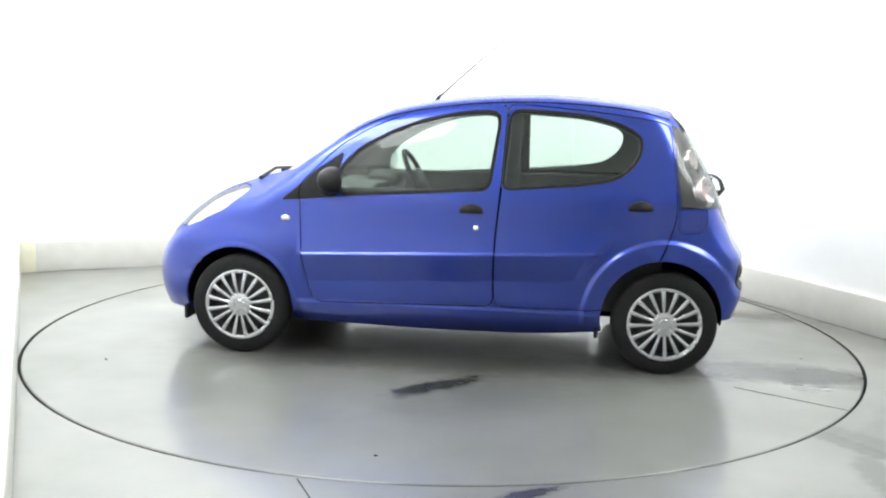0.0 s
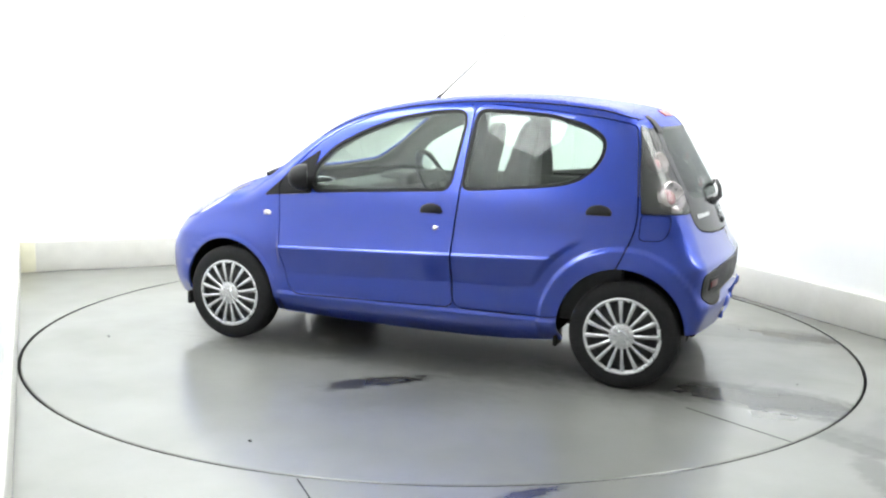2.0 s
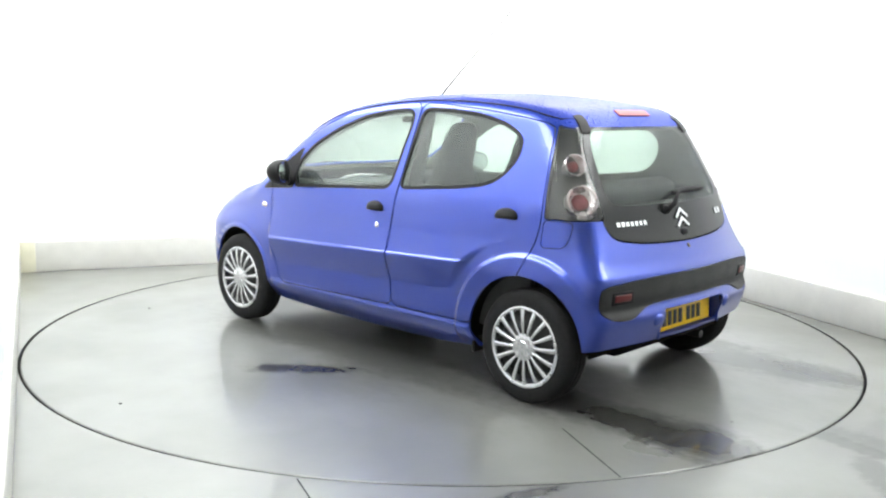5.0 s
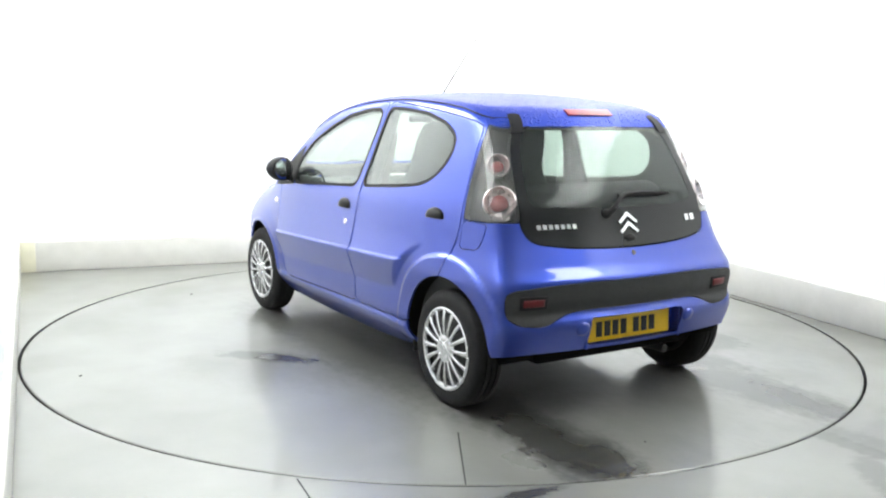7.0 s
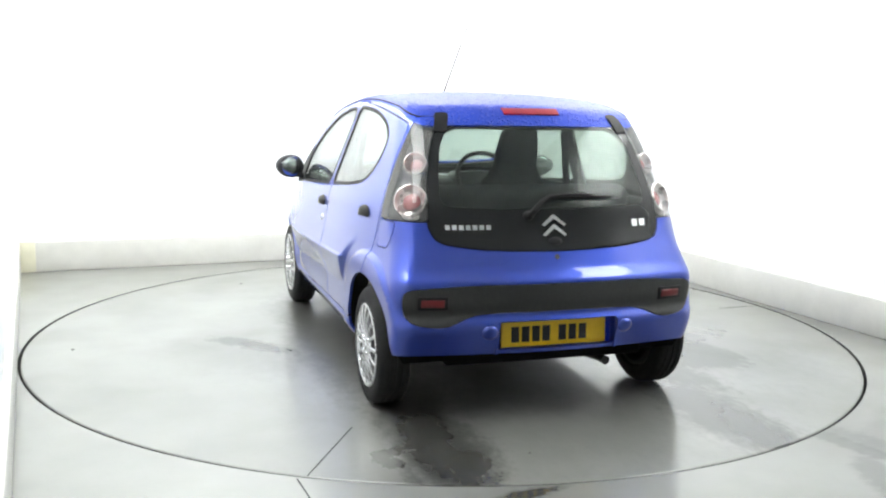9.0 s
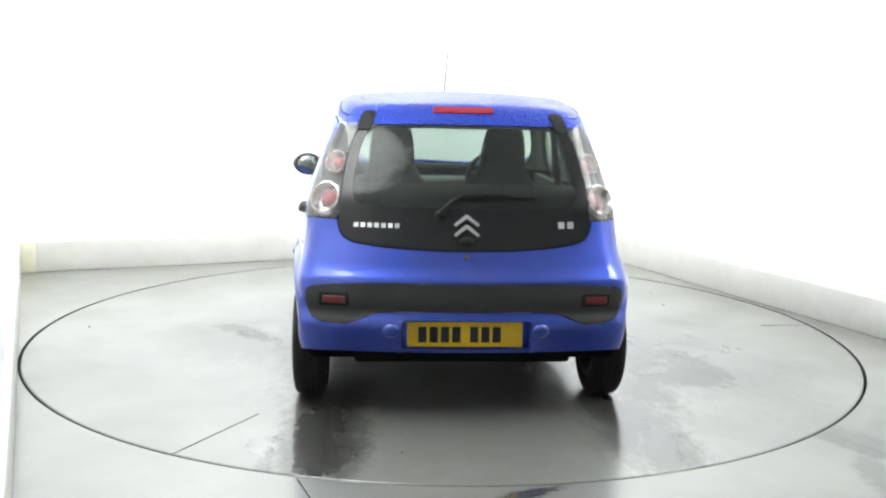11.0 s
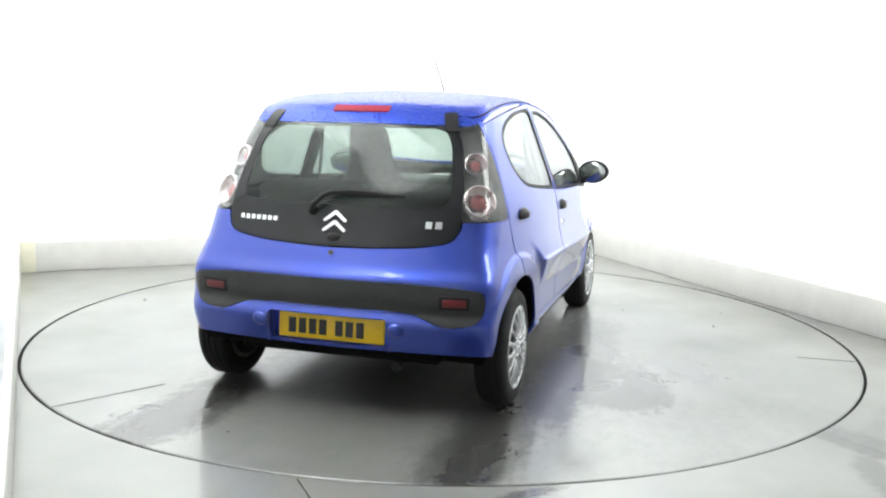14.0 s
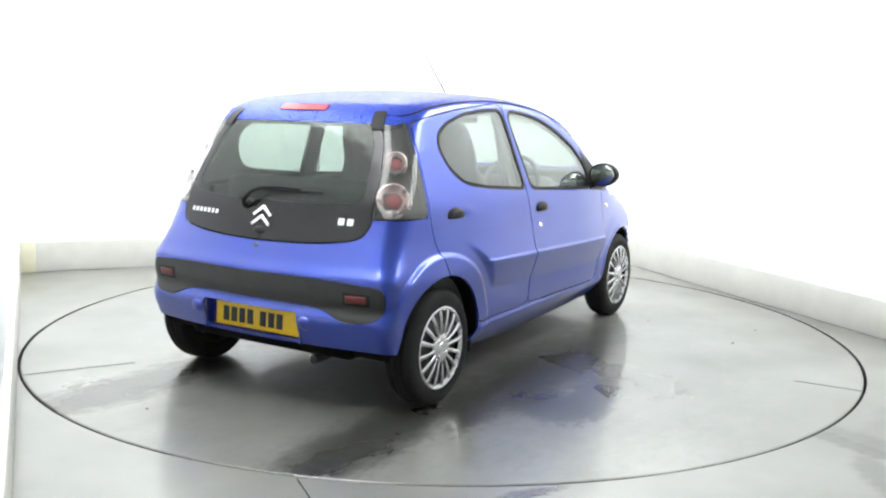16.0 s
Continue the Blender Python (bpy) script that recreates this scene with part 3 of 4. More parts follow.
REAR_DOOR = [(-.260, .335), (-.253, .469), (-.259, .719), (-.280, .959), (-.303, 1.424), (-.450, 1.418), (-.754, 1.392), (-.995, 1.362), (-1.150, 1.334), (-1.170, 1.300),
             (-1.192, 1.121), (-1.214, .888), (-1.200, .80), (-1.137, .640), (-1.00, .40), (-.80, .336)]
HATCH = [(.425, 1.352), (.522, 1.270), (.568, 1.06), (.582, .905), (.570, .845), (.535, .805), (.375, .783), (.20, .774), (0, .770)]
SEE = [(.415, 1.325), (.475, 1.25), (.512, 1.06), (.515, .965), (.30, .955), (0, .953)]
INSERT = [(.36, .634), (.50, .628), (.700, .612), (.720, .585), (.714, .510), (.690, .468), (.62, .450), (.53, .447), (.47, .474), (.40, .499), (.26, .507)]
HEADLAMP = [(1.175, .915), (1.27, .815), (1.40, .745), (1.53, .695), (1.64, .70), (1.52, .84), (1.30, .92)]


def both(half):
    """A left half outline in (y, z), closed with its mirror image."""
    return list(half) + [(-y, z) for y, z in half[::-1] if abs(y) > 1e-6]


def sided(poly, s, r=.02, a=0, b=2):
    f = poly_field(poly, a, b, r)
    return lambda V: np.maximum(f(V), .25 - s * V[:, 1])


def rearward(poly, r=.02):
    f = poly_field(poly, 1, 2, r)
    return lambda V: np.maximum(f(V), V[:, 0] + 1.10)


def grown(f, d):
    return lambda V: f(V) - d


def join(*ps):
    V, N, T, k = [], [], [], 0
    for v, n, t in ps:
        V.append(v), N.append(n), T.append(t + k)
        k += len(v)
    return np.concatenate(V), np.concatenate(N), np.concatenate(T)


def rear_grid(y0, y1, z0, z1, ny=16, nz=6):
    """A piece of the rear skin between two widths and two heights."""
    ys, zs = np.linspace(y0, y1, ny), np.linspace(z0, z1, nz)
    O = np.stack([np.full(ny * nz, -.8), np.tile(ys, nz), np.repeat(zs, ny)], -1)
    V, ok = shoot(O, np.tile([-1., 0, 0], (len(O), 1)), 1.2)
    T = lattice(V, ok, nz, ny, False)
    V, N, T = tidy(V, normals_at(V), T)
    if np.mean(np.cross(V[T[:, 1]] - V[T[:, 0]], V[T[:, 2]] - V[T[:, 0]])[:, 0]) > 0:
        T = T[:, ::-1]
    return V, N, T


def on_side(x, z, s):
    P, _ = shoot(np.array([[x, 0, z]]), np.array([[0., s, 0]]), 1.1)
    return Vector(P[0]), Vector(normals_at(P)[0])


def on_rear(y, z):
    P, _ = shoot(np.array([[-.8, y, z]]), np.array([[-1., 0, 0]]), 1.2)
    return Vector(P[0]), Vector(normals_at(P)[0])


def facing(p, n, up=(0, 0, 1)):
    """A pose at p whose x axis is the outward normal n and whose z axis is nearly up."""
    z = (Vector(up) - n * n.dot(Vector(up))).normalized()
    y = z.cross(n)
    m = Matrix((n, y, z)).transposed().to_4x4()
    m.translation = p
    return m


def dome(bm, m, ry, rz, h, n=24, k=6, flat=0.0):
    """A low dome on the y-z plane, rising along x."""
    rows = []
    for j in range(k):
        a = math.pi / 2 * j / k
        rows.append([bm.verts.new(m @ Vector((h * math.sin(a), ry * math.cos(a) * math.cos(t), max(-flat if flat else -9, rz * math.cos(a) * math.sin(t))))) for t in [2 * math.pi * i / n for i in range(n)]])
    tip = bm.verts.new(m @ Vector((h, 0, 0)))
    for A, B in zip(rows, rows[1:]):
        for i in range(n):
            bm.faces.new([A[i], A[(i + 1) % n], B[(i + 1) % n], B[i]])
    for i in range(n):
        bm.faces.new([rows[-1][i], rows[-1][(i + 1) % n], tip])
    bm.faces.new(rows[0][::-1])


def lamp_field(s):
    """Negative where the tail lamp of that side lies."""
    return lambda V: np.max([.898 - V[:, 2], V[:, 0] - LAMP_EDGE(V[:, 2]), HATCH_EDGE(V[:, 2]) - s * V[:, 1], V[:, 2] - 1.352], 0)


def build_body(car):
    flank, top = skin()
    # underside line and wheel arches
    under = spline([-1.64, -1.45, -1.30, -.80, -.70, .70, .85, 1.4, 1.8], [.318, .300, .255, .205, .195, .190, .195, .215, .225])
    flank = cut(flank, lambda V: under(V[:, 0]) - V[:, 2])[0]
    for ax, az, ar in ARCHES:
        flank = cut(flank, lambda V: ar - np.hypot(V[:, 0] - ax, V[:, 2] - az))[0]
    hatch_f = rearward(both(HATCH), .03)
    see_f = rearward(both(SEE), .03)
    glass_f = {(s, k): sided(pl_, s, .025) for s in (1, -1) for k, pl_ in (("front", FRONT_GLASS), ("rear", REAR_GLASS))}

    # inner frame behind the panels
    inner = flank
    inner = take(inner, grown(hatch_f, -.03))[1]
    for s in (1, -1):
        inner = take(inner, lamp_field(s))[1]
    recess_f = rearward([(.292, .470), (-.292, .470), (-.292, .332), (.292, .332)], .012)
    inner = take(inner, grown(recess_f, .01))[1]
    for f in glass_f.values():
        inner = take(inner, grown(f, -.006))[1]
    wind = [(1.065, 0), (1.045, .25), (.985, .45), (.885, .645), (.72, .660), (.55, .612), (.44, .53), (.385, .25), (.375, 0)]
    wind_f = poly_field([(x, y) for x, y in wind] + [(x, -y) for x, y in wind[::-1] if y], 0, 1, .03)
    shield, roof = take(top, wind_f, .003)
    head = []
    for s in (1, -1):
        hf = sided(HEADLAMP, s, .03)
        a, flank = take(flank, hf, .002)
        b, roof = take(roof, hf, .002)
        head.append(join(a, b) if len(b[2]) and len(a[2]) else (a if len(a[2]) else b))
    liner = join(inner, roof)
    upper, lower = take(liner, lambda V: .985 - V[:, 2])
    shell("inner_frame", lower, UNDER, car, .006, -.018, "dark inner frame and trim")
    shell("headliner", upper, HEADLINER, car, .012, -.018, "grey pillar and roof lining")

    lamps = []
    for s in (1, -1):
        p_, flank = take(flank, lamp_field(s), .002)
        lamps.append(p_)
    hatch, flank = take(flank, hatch_f, .0035)
    insert, flank = take(flank, rearward(both(INSERT), .02), .0015)
    _, flank = take(flank, recess_f)
    doors = {}
    for s in (1, -1):
        for k, pl_ in (("front", FRONT_DOOR), ("rear", REAR_DOOR)):
            doors[s, k], flank = take(flank, sided(pl_, s, .03), .0032)
    sails = []
    for s in (1, -1):
        a, flank = take(flank, sided(SAIL, s, .01), .001)
        b, doors[s, "front"] = take(doors[s, "front"], sided(SAIL, s, .01), .001)
        sails.append(join(a, b) if len(a[2]) else b)
    flap, flank = take(flank, sided([(-1.226, .893), (-1.372, .891), (-1.368, .815), (-1.340, .768), (-1.224, .764)], 1, .014), .0022)

    shell("body_shell", flank, PAINT, car, .012, 0, "glossy metallic blue painted steel", HEADLINER)
    shell("roof_and_bonnet", roof, PAINT_WET, car, .012, 0, "blue roof and bonnet beaded with water drops")
    w_ = shell("windscreen", shield, GLASS, car, .005)
    w_.visible_shadow = False
    shell("fuel_flap", flap, PAINT, car, .01, .0005)
    shell("bumper_insert", insert, GREY_PLASTIC, car, .02, .004, "unpainted dark grey textured plastic")
    for h_ in head:
        hl = shell("headlamp", h_, LENS_CLEAR, car, .004, 0, "clear headlamp lens")
        shell("headlamp_bowl", h_, HEAD_BOWL, hl, .004, -.03)
    for (s, k), patch in doors.items():
        frame_p, panel = take(patch, grown(glass_f[s, k], .016), .0008)
        pane, seal = take(frame_p, glass_f[s, k])
        door = shell("door", panel, PAINT, car, .014, 0, "blue door skin with a pressed waist crease", HEADLINER)
        g = shell("window", pane, GLASS, door, .004, -.004, "clear side window glass")
        g.visible_shadow = False
        shell("window_seal", seal, BLACK_TRIM, door, .012, .0015, "black rubber window surround")
        hx, hz = (-.125, .853) if k == "front" else (-1.020, .893)
        p, n = on_side(hx, hz, s)
        bm = bmesh.new()
        dome(bm, facing(p - n * .003, n), .066, .040, .030, 28, 6, flat=.014)
        part("door_handle", bm, BLACK_TRIM, door, "black plastic pull handle")
        bm = bmesh.new()
        dome(bm, facing(p - n * .004 - Vector((0, 0, .018)), n), .050, .022, .007)
        part("handle_cup", bm, PAINT, door)
        if k == "front":
            p, n = on_side(-.152, .763, s)
            bm = bmesh.new()
            dome(bm, facing(p - n * .002, n), .016, .016, .008, 20, 4)
            part("key_lock", bm, CHROME, door, "round metal key lock")
    for s, p_ in zip((1, -1), sails):
        shell("mirror_sail", p_, BLACK_TRIM, car, .012, .003, "black plastic corner trim")
    # tailgate: one piece of glass, black at its rim
    see, rim = take(hatch, see_f)
    gate = shell("tailgate", rim, BLACK_GLOSS, car, .006, .002, "frameless glass tailgate with a black lower band")
    g = shell("tailgate_glass", see, GLASS_REAR, gate, .005, .002, "tinted see-through glass")
    g.visible_shadow = False
    # tail lamps
    for s, p_ in zip((1, -1), lamps):
        lamp = shell("tail_lamp", p_, LENS_CLEAR, car, .004, .003, "tall clear tail lamp with round red bowls")
        shell("lamp_housing", p_, LAMP_DARK, lamp, .004, -.035)
        rim_wall("lamp_side", p_, LAMP_DARK, lamp, .001, .039)
        for y, z, r in ((.598, 1.150, .054), (.642, .990, .076)):
            p, n = on_rear(s * y, z)
            n = (n + Vector((-.6, s * .25, .1))).normalized()
            m = facing(p - n * .030, n)
            bm = bmesh.new()
            ring(bm, [(r, -.02), (r, .026), (r * .93, .029), (r * .84, .014), (r * .70, .000), (r * .52, -.010), (.001, -.012)], 28, "x", m)
            part("lamp_bowl", bm, LAMP_BOWL, lamp, "silver reflector ring")
            bm = bmesh.new()
            dome(bm, m @ Matrix.Translation((-.011, 0, 0)), r * .56, r * .56, .022, 24, 5)
            part("bulb_lens", bm, BULB_RED, lamp, "round red lens")
        p, n = on_rear(s * .655, .930)
        bm = bmesh.new()
        dome(bm, facing(p - n * .03, n), .045, .022, .014, 20, 4)
        part("reverse_lens", bm, LAMP_BOWL, lamp)
    # third brake lamp in the spoiler, black spoiler ends, reflectors
    shell("brake_lamp", rear_grid(-.142, .142, 1.374, 1.400, 20, 4), RED_PLASTIC, car, .02, .006, "long red high-level brake lamp")
    for s in (1, -1):
        V, N, T = rear_grid(*sorted((s * .408, s * .470)), 1.292, 1.376, 8, 12)
        V = V + np.outer((1.376 - V[:, 2]) / .084 * .030, (.12, s, 0)) - np.outer(((np.abs(V[:, 1]) - .439) / .031) ** 2 * .006, (0, 0, 1)) * (V[:, 2] > 1.36)[:, None]
        shell("spoiler_end", (V, N, T), BLACK_TRIM, car, .02, .007, "black plastic spoiler end")
        p, n = on_rear(s * .588, .556)
        bm = bmesh.new()
        box(bm, (-.004, -.068, -.030), (.004, .068, .030), .003, facing(p + n * .003, n))
        part("reflector_bezel", bm, BLACK_TRIM, car)
        bm = bmesh.new()
        box(bm, (-.004, -.052, -.017), (.005, .052, .017), .0045, facing(p + n * .006, n))
        part("reflector", bm, RED_DARK, car, "red reflector in the bumper")
        p, n = on_side(.904, .779, s)
        bm = bmesh.new()
        dome(bm, facing(p - n * .001, n), .028, .016, .010, 22, 4)
        part("side_repeater", bm, LAMP_BOWL, car, "small clear side repeater")
    # lock under the tailgate
    p, n = on_rear(0, .745)
    bm = bmesh.new()
    ring(bm, [(.001, .004), (.008, .004), (.009, .001), (.012, .002), (.013, -.002)], 20, "x", facing(p, n))
    part("tailgate_lock", bm, LAMP_DARK, car)
    # number plate in its recess
    bm = bmesh.new()
    for lo, hi in (((-1.562, -.300, .312), (-1.545, .300, .480)), ((-1.618, -.300, .470), (-1.550, .300, .480)), ((-1.600, -.300, .318), (-1.550, .300, .331)),
                   ((-1.612, .290, .316), (-1.550, .300, .476)), ((-1.612, -.300, .316), (-1.550, -.290, .476))):
        box(bm, lo, hi, .003)
    part("plate_recess", bm, PAINT, car)
    part("plate_lip", box(bmesh.new(), (-1.606, -.19, .318), (-1.590, .19, .333), .004), BLACK_TRIM, car)
    tilt = pose(-1.566, 0, .392, 0, 3, 0)
    bm = bmesh.new()
    box(bm, (-.008, -.262, -.057), (0, .262, .057), .003, tilt)
    plate = part("number_plate", bm, PLATE_YELLOW, car, "yellow number plate with dark bars")
    y = .212
    for i in range(7):
        bm = bmesh.new()
        w = .038
        box(bm, (-.0105, y - w, -.036), (-.0075, y, .036), .0008, tilt)
        part("plate_bar", bm, PLATE_BLACK, plate)
        y -= w + .013 + (.030 if i == 3 else 0)
    for s in (1, -1):
        bm = bmesh.new()
        p, n = on_rear(s * .335, .42)
        dome(bm, facing(p - n * .004, n), .040, .034, .018, 20, 4)
        part("bumper_boss", bm, PAINT, car)
    # badges as plain shapes
    p, n = on_rear(0, .885)
    m = facing(p + n * .003, n)
    for dz in (.006, -.040):
        bm = bmesh.new()
        prism(bm, [(-.059, dz - .008), (-.049, dz - .017), (0, dz + .019), (.049, dz - .017), (.059, dz - .008), (.006, dz + .037), (-.006, dz + .037)], -.002, .008, m)
        part("badge_chevron", bm, CHROME, car, "bright metal chevron badge")
    for y0, y1, z, h in ((.505, .290, .874, .020), (-.420, -.508, .880, .030)):
        n_ = 7 if y0 > 0 else 2
        for i in range(n_):
            w = (y1 - y0) / n_
            a, b = sorted((y0 + w * i, y0 + w * (i + .68)))
            shell("badge_bar", rear_grid(a, b, z - h / 2 + .0, z + h / 2, 4, 3), CHROME, car, .004, .006, "bright metal bar badge")
    p, n = on_rear(0, .812)
    bm = bmesh.new()
    dome(bm, facing(p + n * .001, n), .034, .020, .016, 22, 5)
    part("tailgate_button", bm, BLACK_TRIM, car, "black tailgate release button")
    # rear wiper
    pts = []
    for y, z, d in ((.118, .925, .020), (.105, .938, .045), (.060, .975, .052), (.020, .995, .045), (-.08, 1.003, .038), (-.20, 1.003, .028)):
        p, n = on_rear(y, z)
        pts.append(p + n * d)
    bm = bmesh.new()
    tube(bm, pts, [.014, .014, .011, .010, .008, .006], 10)
    wiper = part("rear_wiper", bm, BLACK_TRIM, car, "black rear wiper arm")
    bm = bmesh.new()
    pts = []
    for y in np.linspace(.03, -.315, 12):
        p, n = on_rear(float(y), 1.000)
        pts.append(p + n * .012)
    tube(bm, pts, .008, 8)
    part("wiper_blade", bm, RUBBER, wiper)
    p, n = on_rear(.118, .925)
    bm = bmesh.new()
    dome(bm, facing(p, n), .026, .024, .028, 20, 5)
    part("wiper_cap", bm, BLACK_TRIM, wiper)
    # front wipers lying at the windscreen base
    for run in (((1.20, .30), (1.17, .10), (1.13, -.20)), ((1.19, -.12), (1.15, -.35), (1.08, -.58))):
        bm = bmesh.new()
        O = np.array([[x, y, .6] for x, y in run])
        P, _ = shoot(O, np.tile([0., 0, 1], (3, 1)), 1.0)
        tube(bm, [tuple(p + np.array([0, 0, d])) for p, d in zip(P, (.012, .034, .018))], [.014, .010, .007], 8)
        part("front_wiper", bm, BLACK_TRIM, car)
    # dark joint strips along the roof's edges
    for s in (1, -1):
        xs = np.linspace(.60, -1.20, 46)
        O = np.stack([xs, 0 * xs, 0 * xs + .9], -1)
        lo, hi = np.full(46, radians(8)), np.full(46, radians(80))
        for _ in range(12):
            mid = (lo + hi) / 2
            P, _ok = shoot(O, np.stack([0 * xs, s * np.cos(mid), np.sin(mid)], -1), 1.2)
            steep = normals_at(P)[:, 2] < .74
            lo, hi = np.where(steep, mid, lo), np.where(steep, hi, mid)
        pts = [Vector(p) + Vector(q) * .0005 for p, q in zip(P, normals_at(P))]
        bm = bmesh.new()
        tube(bm, pts, .0045, 8)
        part("roof_strip", bm, BLACK_TRIM, car, "thin black roof joint strip")
    # aerial
    bm = bmesh.new()
    tube(bm, [(.175, 0, 1.430), (.165, 0, 1.455), (.145, 0, 1.470)], [.018, .012, .006], 10)
    aerial = part("aerial", bm, BLACK_TRIM, car, "thin black roof aerial")
    bm = bmesh.new()
    tube(bm, [(.15, 0, 1.465), (.09, 0, 1.522), (-.40, 0, 1.96)], [.0055, .0045, .0030], 8)
    part("aerial_rod", bm, DARK_METAL, aerial)


def build_mirror(car, s):
    c = Vector((.615, s * .868, 1.000))
    turn = Matrix.Rotation(radians(30 if s > 0 else -8), 3, "Z")
    bm = bmesh.new()
    bmesh.ops.create_uvsphere(bm, u_segments=28, v_segments=16, radius=1)
    for v in bm.verts:
        x, y, z = v.co
        if x < -.25:
            x = -.25
        v.co = c + turn @ Vector((x * .085, s * (y * .098 + .012 * (z < 0) * z), z * .074))
    m = part("door_mirror", bm, BLACK_TRIM, car, "black plastic door mirror housing")
    bm = bmesh.new()
    ring(bm, [(.001, 0), (.80, 0), (.84, .002)], 28, "x", Matrix.Translation(c) @ turn.to_4x4() @ Matrix.Translation((-.0232, 0, 0)) @ Matrix.Diagonal((1, .098, .074, 1)))
    part("mirror_glass", bm, MIRROR, m)
    bm = bmesh.new()
    tube(bm, [(.70, s * .735, .925), (.67, s * .775, .932), (.635, s * .82, .95)], [.032, .028, .026], 12, .7)
    part("mirror_foot", bm, BLACK_TRIM, m)


def build_wheels(car):
    first = None
    for x in (WHEEL_X, -WHEEL_X):
        for s in (1, -1):
            m = pose(x, s * .713, WHEEL_Z, 0, 0, 0 if s > 0 else 180) @ pose(0, 0, 0, 0, 11 if x > 0 else 4, 0)
            if first is None:
                bm = bmesh.new()      # wheel disc; its outer side is +y
                ring(bm, [(.001, .052), (.10, .050), (.165, .030), (.185, .045), (.190, .045), (.190, -.07), (.17, -.07), (.12, .0), (.001, .0)], 48)
                wheel = part("wheel", bm, DARK_METAL, car, "steel wheel with silver multi-spoke cover and black tyre")
                bm = bmesh.new()
                prof = [(.186, .060), (.192, .070), (.205, .075), (.235, .0775), (.258, .072), (.270, .063), (.2775, .050), (.279, .034), (.273, .033), (.273, .027), (.279, .026), (.279, .006),
                        (.273, .005), (.273, -.005), (.279, -.006), (.279, -.026), (.273, -.027), (.273, -.033), (.279, -.034), (.2775, -.050), (.270, -.063), (.258, -.072), (.235, -.0775), (.205, -.075), (.186, -.06)]
                ring(bm, prof, 96, closed_profile=True)
                part("tyre", bm, RUBBER, wheel, "black rubber tyre", 30)
                bm = bmesh.new()
                ring(bm, [(.178, .064), (.181, .074), (.190, .079), (.198, .076), (.199, .066)], 72)
                ring(bm, [(.001, .087), (.028, .087), (.032, .083), (.052, .083), (.066, .078), (.070, .068)], 48)
                part("wheel_cover", bm, SILVER, wheel, "silver plastic wheel cover with sixteen spokes")
                spoke = None
                for i in range(16):
                    rot = Matrix.Rotation(2 * math.pi * i / 16, 4, "Y")
                    if spoke is None:
                        bm = bmesh.new()
                        rows = []
                        for r, w, h in ((.060, .0065, .080), (.10, .0080, .083), (.145, .0098, .083), (.184, .0120, .077)):
                            rows.append([bm.verts.new(q) for q in ((r, h - .016, -w), (r, h - .003, -w), (r, h, -w * .55), (r, h, w * .55), (r, h - .003, w), (r, h - .016, w))])
                        for A, B in zip(rows, rows[1:]):
                            for k in range(5):
                                bm.faces.new([A[k], A[k + 1], B[k + 1], B[k]])
                        spoke = part("spoke", bm, SILVER, wheel)
                    else:
                        o = new("spoke", spoke.data)
                        o.parent, o.matrix_basis = wheel, rot
                for i in range(4):
                    t = math.pi / 4 + math.pi / 2 * i
                    bm = bmesh.new()
                    ring(bm, [(.010, .083), (.009, .088), (.001, .088)], 12, m=Matrix.Translation((.045 * math.cos(t), 0, .045 * math.sin(t))))
                    part("wheel_bolt", bm, CHROME, wheel)
                wheel.matrix_basis = m
                first = wheel
            else:
                copy_thing(first, m)
    for ax, az, ar in ARCHES:       # arch liners, their outer edge just inside the skin
        for s in (1, -1):
            bm = bmesh.new()
            cols = []
            for i in range(41):
                t = -.12 + (math.pi + .24) * i / 40
                x, z = ax + (ar + .003) * math.cos(t), az + (ar + .003) * math.sin(t)
                p, _ = on_side(x, max(z, .24), s)
                y = min(abs(p.y) - .022, .79)
                cols.append([bm.verts.new((x, s * y, z)), bm.verts.new((x, s * .48, z)), bm.verts.new((ax, s * .48, az))])
            for A, B in zip(cols, cols[1:]):
                bm.faces.new([A[0], A[1], B[1], B[0]])
                bm.faces.new([A[1], A[2], B[2], B[1]])
            bmesh.ops.remove_doubles(bm, verts=bm.verts[:], dist=1e-5)
            part("wheel_arch_liner", bm, UNDER, car)


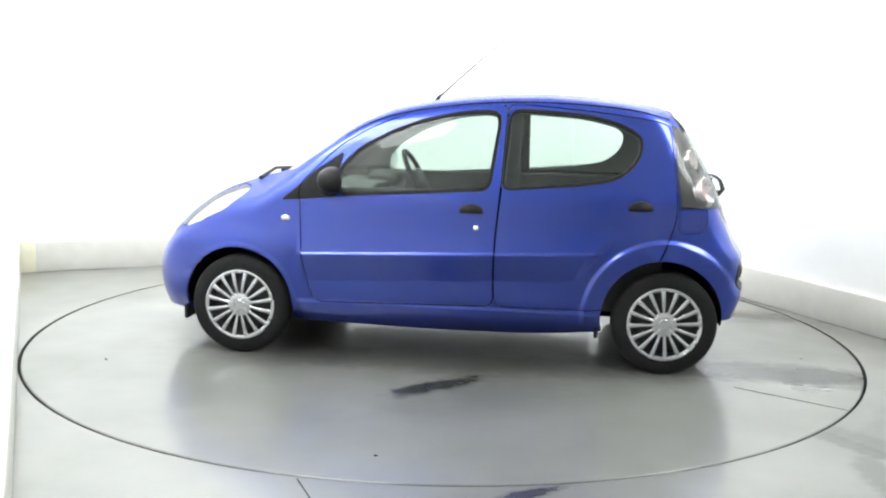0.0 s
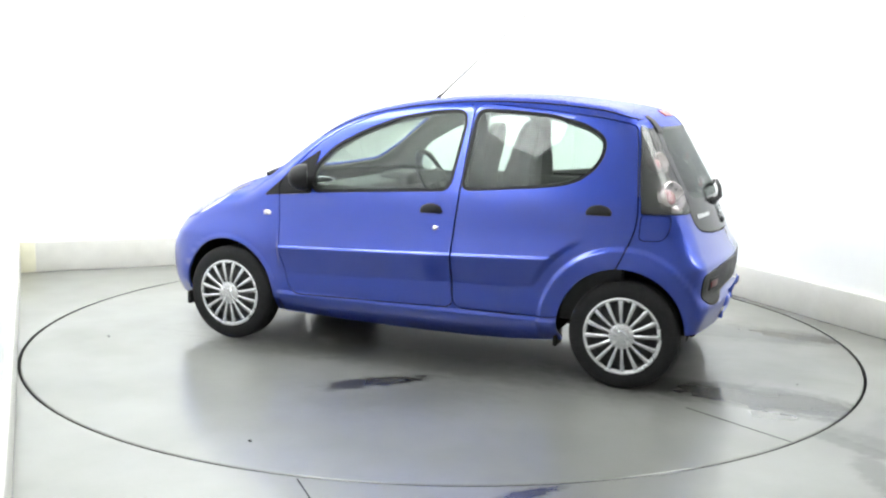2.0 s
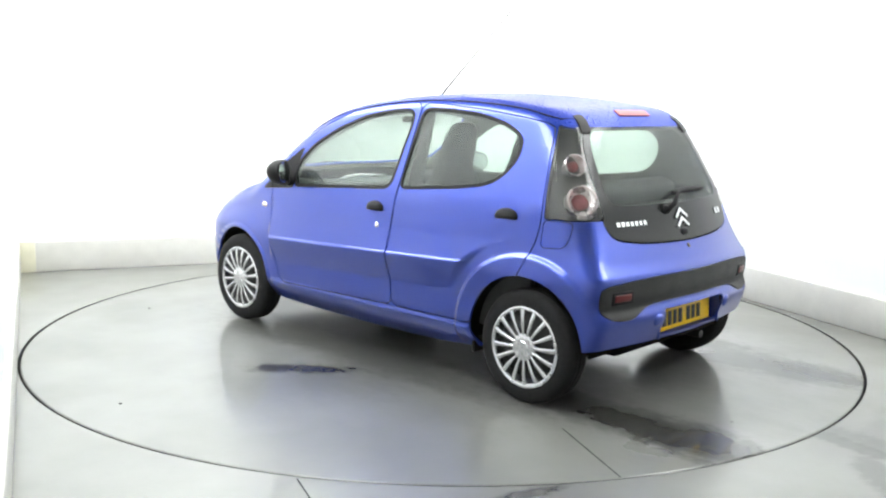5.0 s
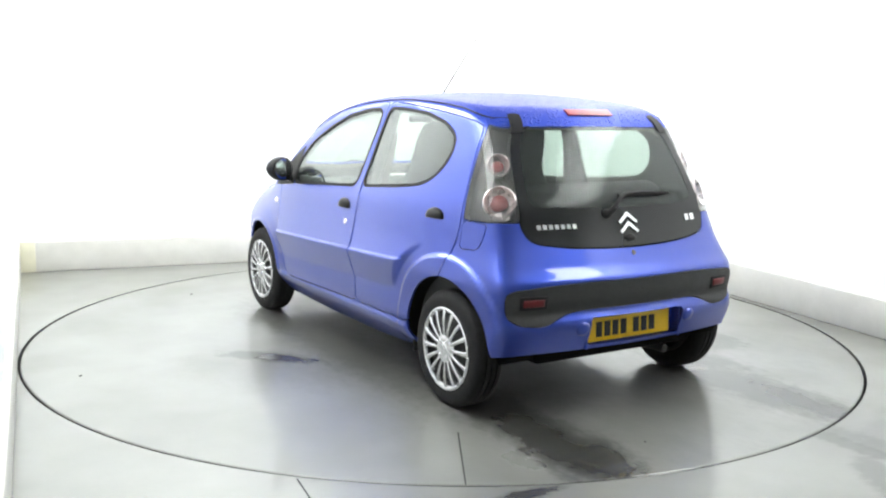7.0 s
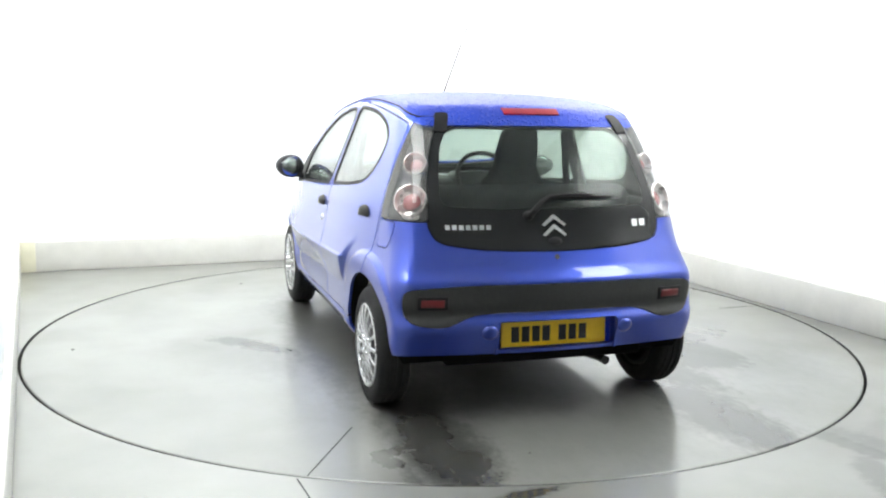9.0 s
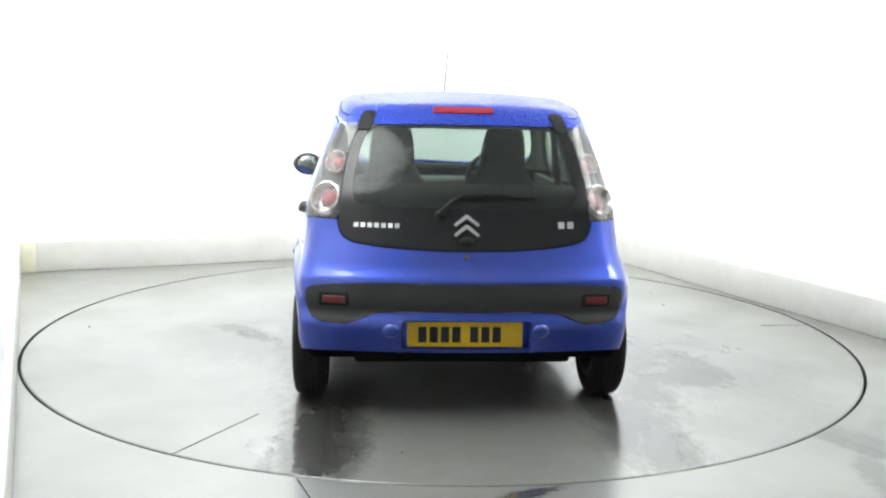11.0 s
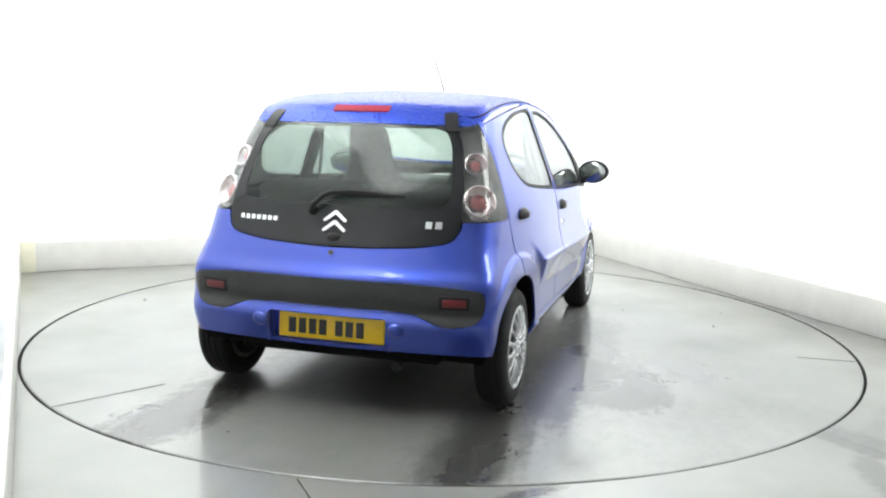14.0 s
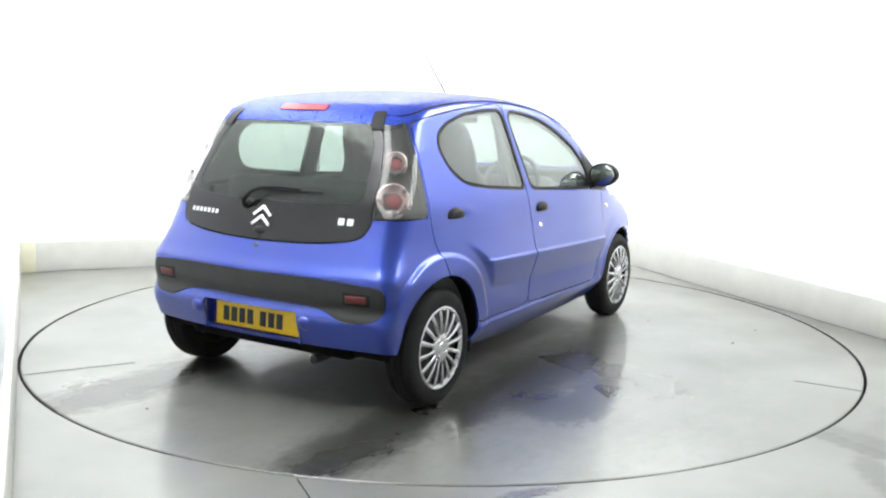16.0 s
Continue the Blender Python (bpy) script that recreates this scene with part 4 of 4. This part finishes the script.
def build_inside(car):
    bm = bmesh.new()
    box(bm, (-1.50, -.50, .24), (1.55, .50, .30), .02)
    box(bm, (-.80, -.73, .215), (.85, .73, .29), .02)
    box(bm, (-1.53, -.46, .33), (-1.48, .46, .60), .02)
    box(bm, (1.5, -.55, .24), (1.62, .55, .60), .02)
    part("floor_pan", bm, UNDER, car)
    for s in (1, -1):
        part("air_deflector", box(bmesh.new(), (1.505, s * .64 - .07, .165), (1.530, s * .64 + .07, .245), .008), BLACK_TRIM, car, "black plastic deflector before the front wheel")
        part("mud_guard", box(bmesh.new(), (-.826, s * .69 - .06, .176), (-.804, s * .69 + .06, .270), .007), BLACK_TRIM, car, "black plastic guard before the rear wheel")
    bm = bmesh.new()
    tube(bm, [(-.6, -.30, .20), (-1.2, -.28, .21), (-1.44, -.30, .225), (-1.52, -.30, .225)], [.025, .03, .022, .022], 12)
    part("exhaust", bm, DARK_METAL, car)
    bm = bmesh.new()
    tube(bm, [(-1.17, -.60, .26), (-1.15, 0, .25), (-1.17, .60, .26)], .035, 10)
    part("rear_axle", bm, DARK_METAL, car)
    # dashboard with cowl, steering wheel on the offside
    bm = bmesh.new()
    box(bm, (.46, -.70, .55), (.98, .70, .88), .05)
    box(bm, (.50, -.58, .84), (.86, .58, .920), .040)
    box(bm, (.44, -.52, .88), (.66, -.20, .965), .035)
    part("dashboard", bm, TRIM_IN, car, "dark grey moulded dashboard")
    bm = bmesh.new()
    m = Matrix.Translation((.345, -.36, .935)) @ Matrix.Rotation(radians(-62), 4, "Y")
    ring(bm, [(.185 + .016 * math.cos(a), .016 * math.sin(a)) for a in [2 * math.pi * k / 10 for k in range(10)]], 40, "z", m, closed_profile=True)
    box(bm, (-.05, -.17, -.02), (.05, .17, .02), .015, m)
    box(bm, (-.17, -.03, -.02), (.0, .03, .02), .012, m)
    part("steering_wheel", bm, BLACK_TRIM, car)
    # front seats with one-piece backrests
    for s in (1, -1):
        bm = bmesh.new()
        box(bm, (-.12, s * .32 - .235, .36), (.36, s * .32 + .235, .52), .06)
        seat = part("front_seat", bm, SEAT_CLOTH, car, "dark grey cloth seat with fixed headrest")
        rows = []
        for z, w, d in ((.44, .235, .085), (.55, .245, .085), (.70, .25, .08), (.85, .245, .07), (.94, .215, .06), (1.00, .165, .05), (1.07, .132, .048), (1.17, .126, .045), (1.25, .112, .038), (1.30, .085, .028), (1.318, .05, .015)):
            x = -.09 - (z - .44) * .28
            rows.append([Vector((x + d * math.copysign(abs(math.cos(a)) ** .6, math.cos(a)), s * .32 + w * math.copysign(abs(math.sin(a)) ** .6, math.sin(a)), z)) for a in [2 * math.pi * k / 24 for k in range(24)]])
        bm = bmesh.new()
        vr = [[bm.verts.new(p) for p in r] for r in rows]
        for A, B in zip(vr, vr[1:]):
            for k in range(24):
                bm.faces.new([A[k], A[(k + 1) % 24], B[(k + 1) % 24], B[k]])
        bm.faces.new(vr[0][::-1])
        bm.faces.new(vr[-1])
        part("backrest", bm, SEAT_CLOTH, seat)
    bm = bmesh.new()
    box(bm, (-.95, -.60, .36), (-.50, .60, .52), .05)
    bench = part("rear_bench", bm, SEAT_CLOTH, car, "dark cloth rear bench")
    bm = bmesh.new()
    box(bm, (-.07, -.60, 0), (.07, .60, .56), .05, pose(-.97, 0, .48, 0, -14, 0))
    part("backrest", bm, SEAT_CLOTH, bench)
    for s in (1, -1):
        # door trims, pillar trim with belt
        bm = bmesh.new()
        box(bm, (-1.15, s * .70 - .02, .32), (.75, s * .70 + .02, .955), .015)
        part("side_trim", bm, TRIM_IN, car)
        bm = bmesh.new()
        box(bm, (-.075, -.012, 0), (.06, .012, .45), .01, pose(-.305, s * .735, .945, s * 18, 0, 0))
        part("pillar_trim", bm, BLACK_TRIM, car)
        bm = bmesh.new()
        tube(bm, [(-.33, s * .60, 1.26), (-.30, s * .64, 1.0), (-.28, s * .66, .50)], .022, 8, .12)
        part("seat_belt", bm, BLACK_TRIM, car)
    bm = bmesh.new()
    box(bm, (-1.42, -.56, .885), (-1.10, .56, .905), .008)
    part("parcel_shelf", bm, TRIM_IN, car)
    bm = bmesh.new()
    box(bm, (.39, -.085, 1.295), (.41, .085, 1.335), .009)
    part("interior_mirror", bm, BLACK_TRIM, car)


def build_car():
    car = new("car")
    tagged(car, "metallic blue five-door hatchback, wet, standing on the turntable", "car")
    build_body(car)
    for s in (1, -1):
        build_mirror(car, s)
    build_wheels(car)
    build_inside(car)
    return car


build_room()
TABLE = build_turntable()
CAR = build_car()


def motions():
    times = [0.5 * i for i in range(33)]
    rows_car, rows_table = [], []
    for t in times:
        a = radians(heading(t))
        x = math.cos(a) * CAR_OFF[0] - math.sin(a) * CAR_OFF[1]
        y = math.sin(a) * CAR_OFF[0] + math.cos(a) * CAR_OFF[1]
        rows_car.append((t, pose(x, y, 0, 0, 0, heading(t))))
        rows_table.append((t, pose(*HUB, 0, 0, 0, heading(t))))
    walk(CAR, rows_car)
    walk(TABLE, rows_table)


motions()
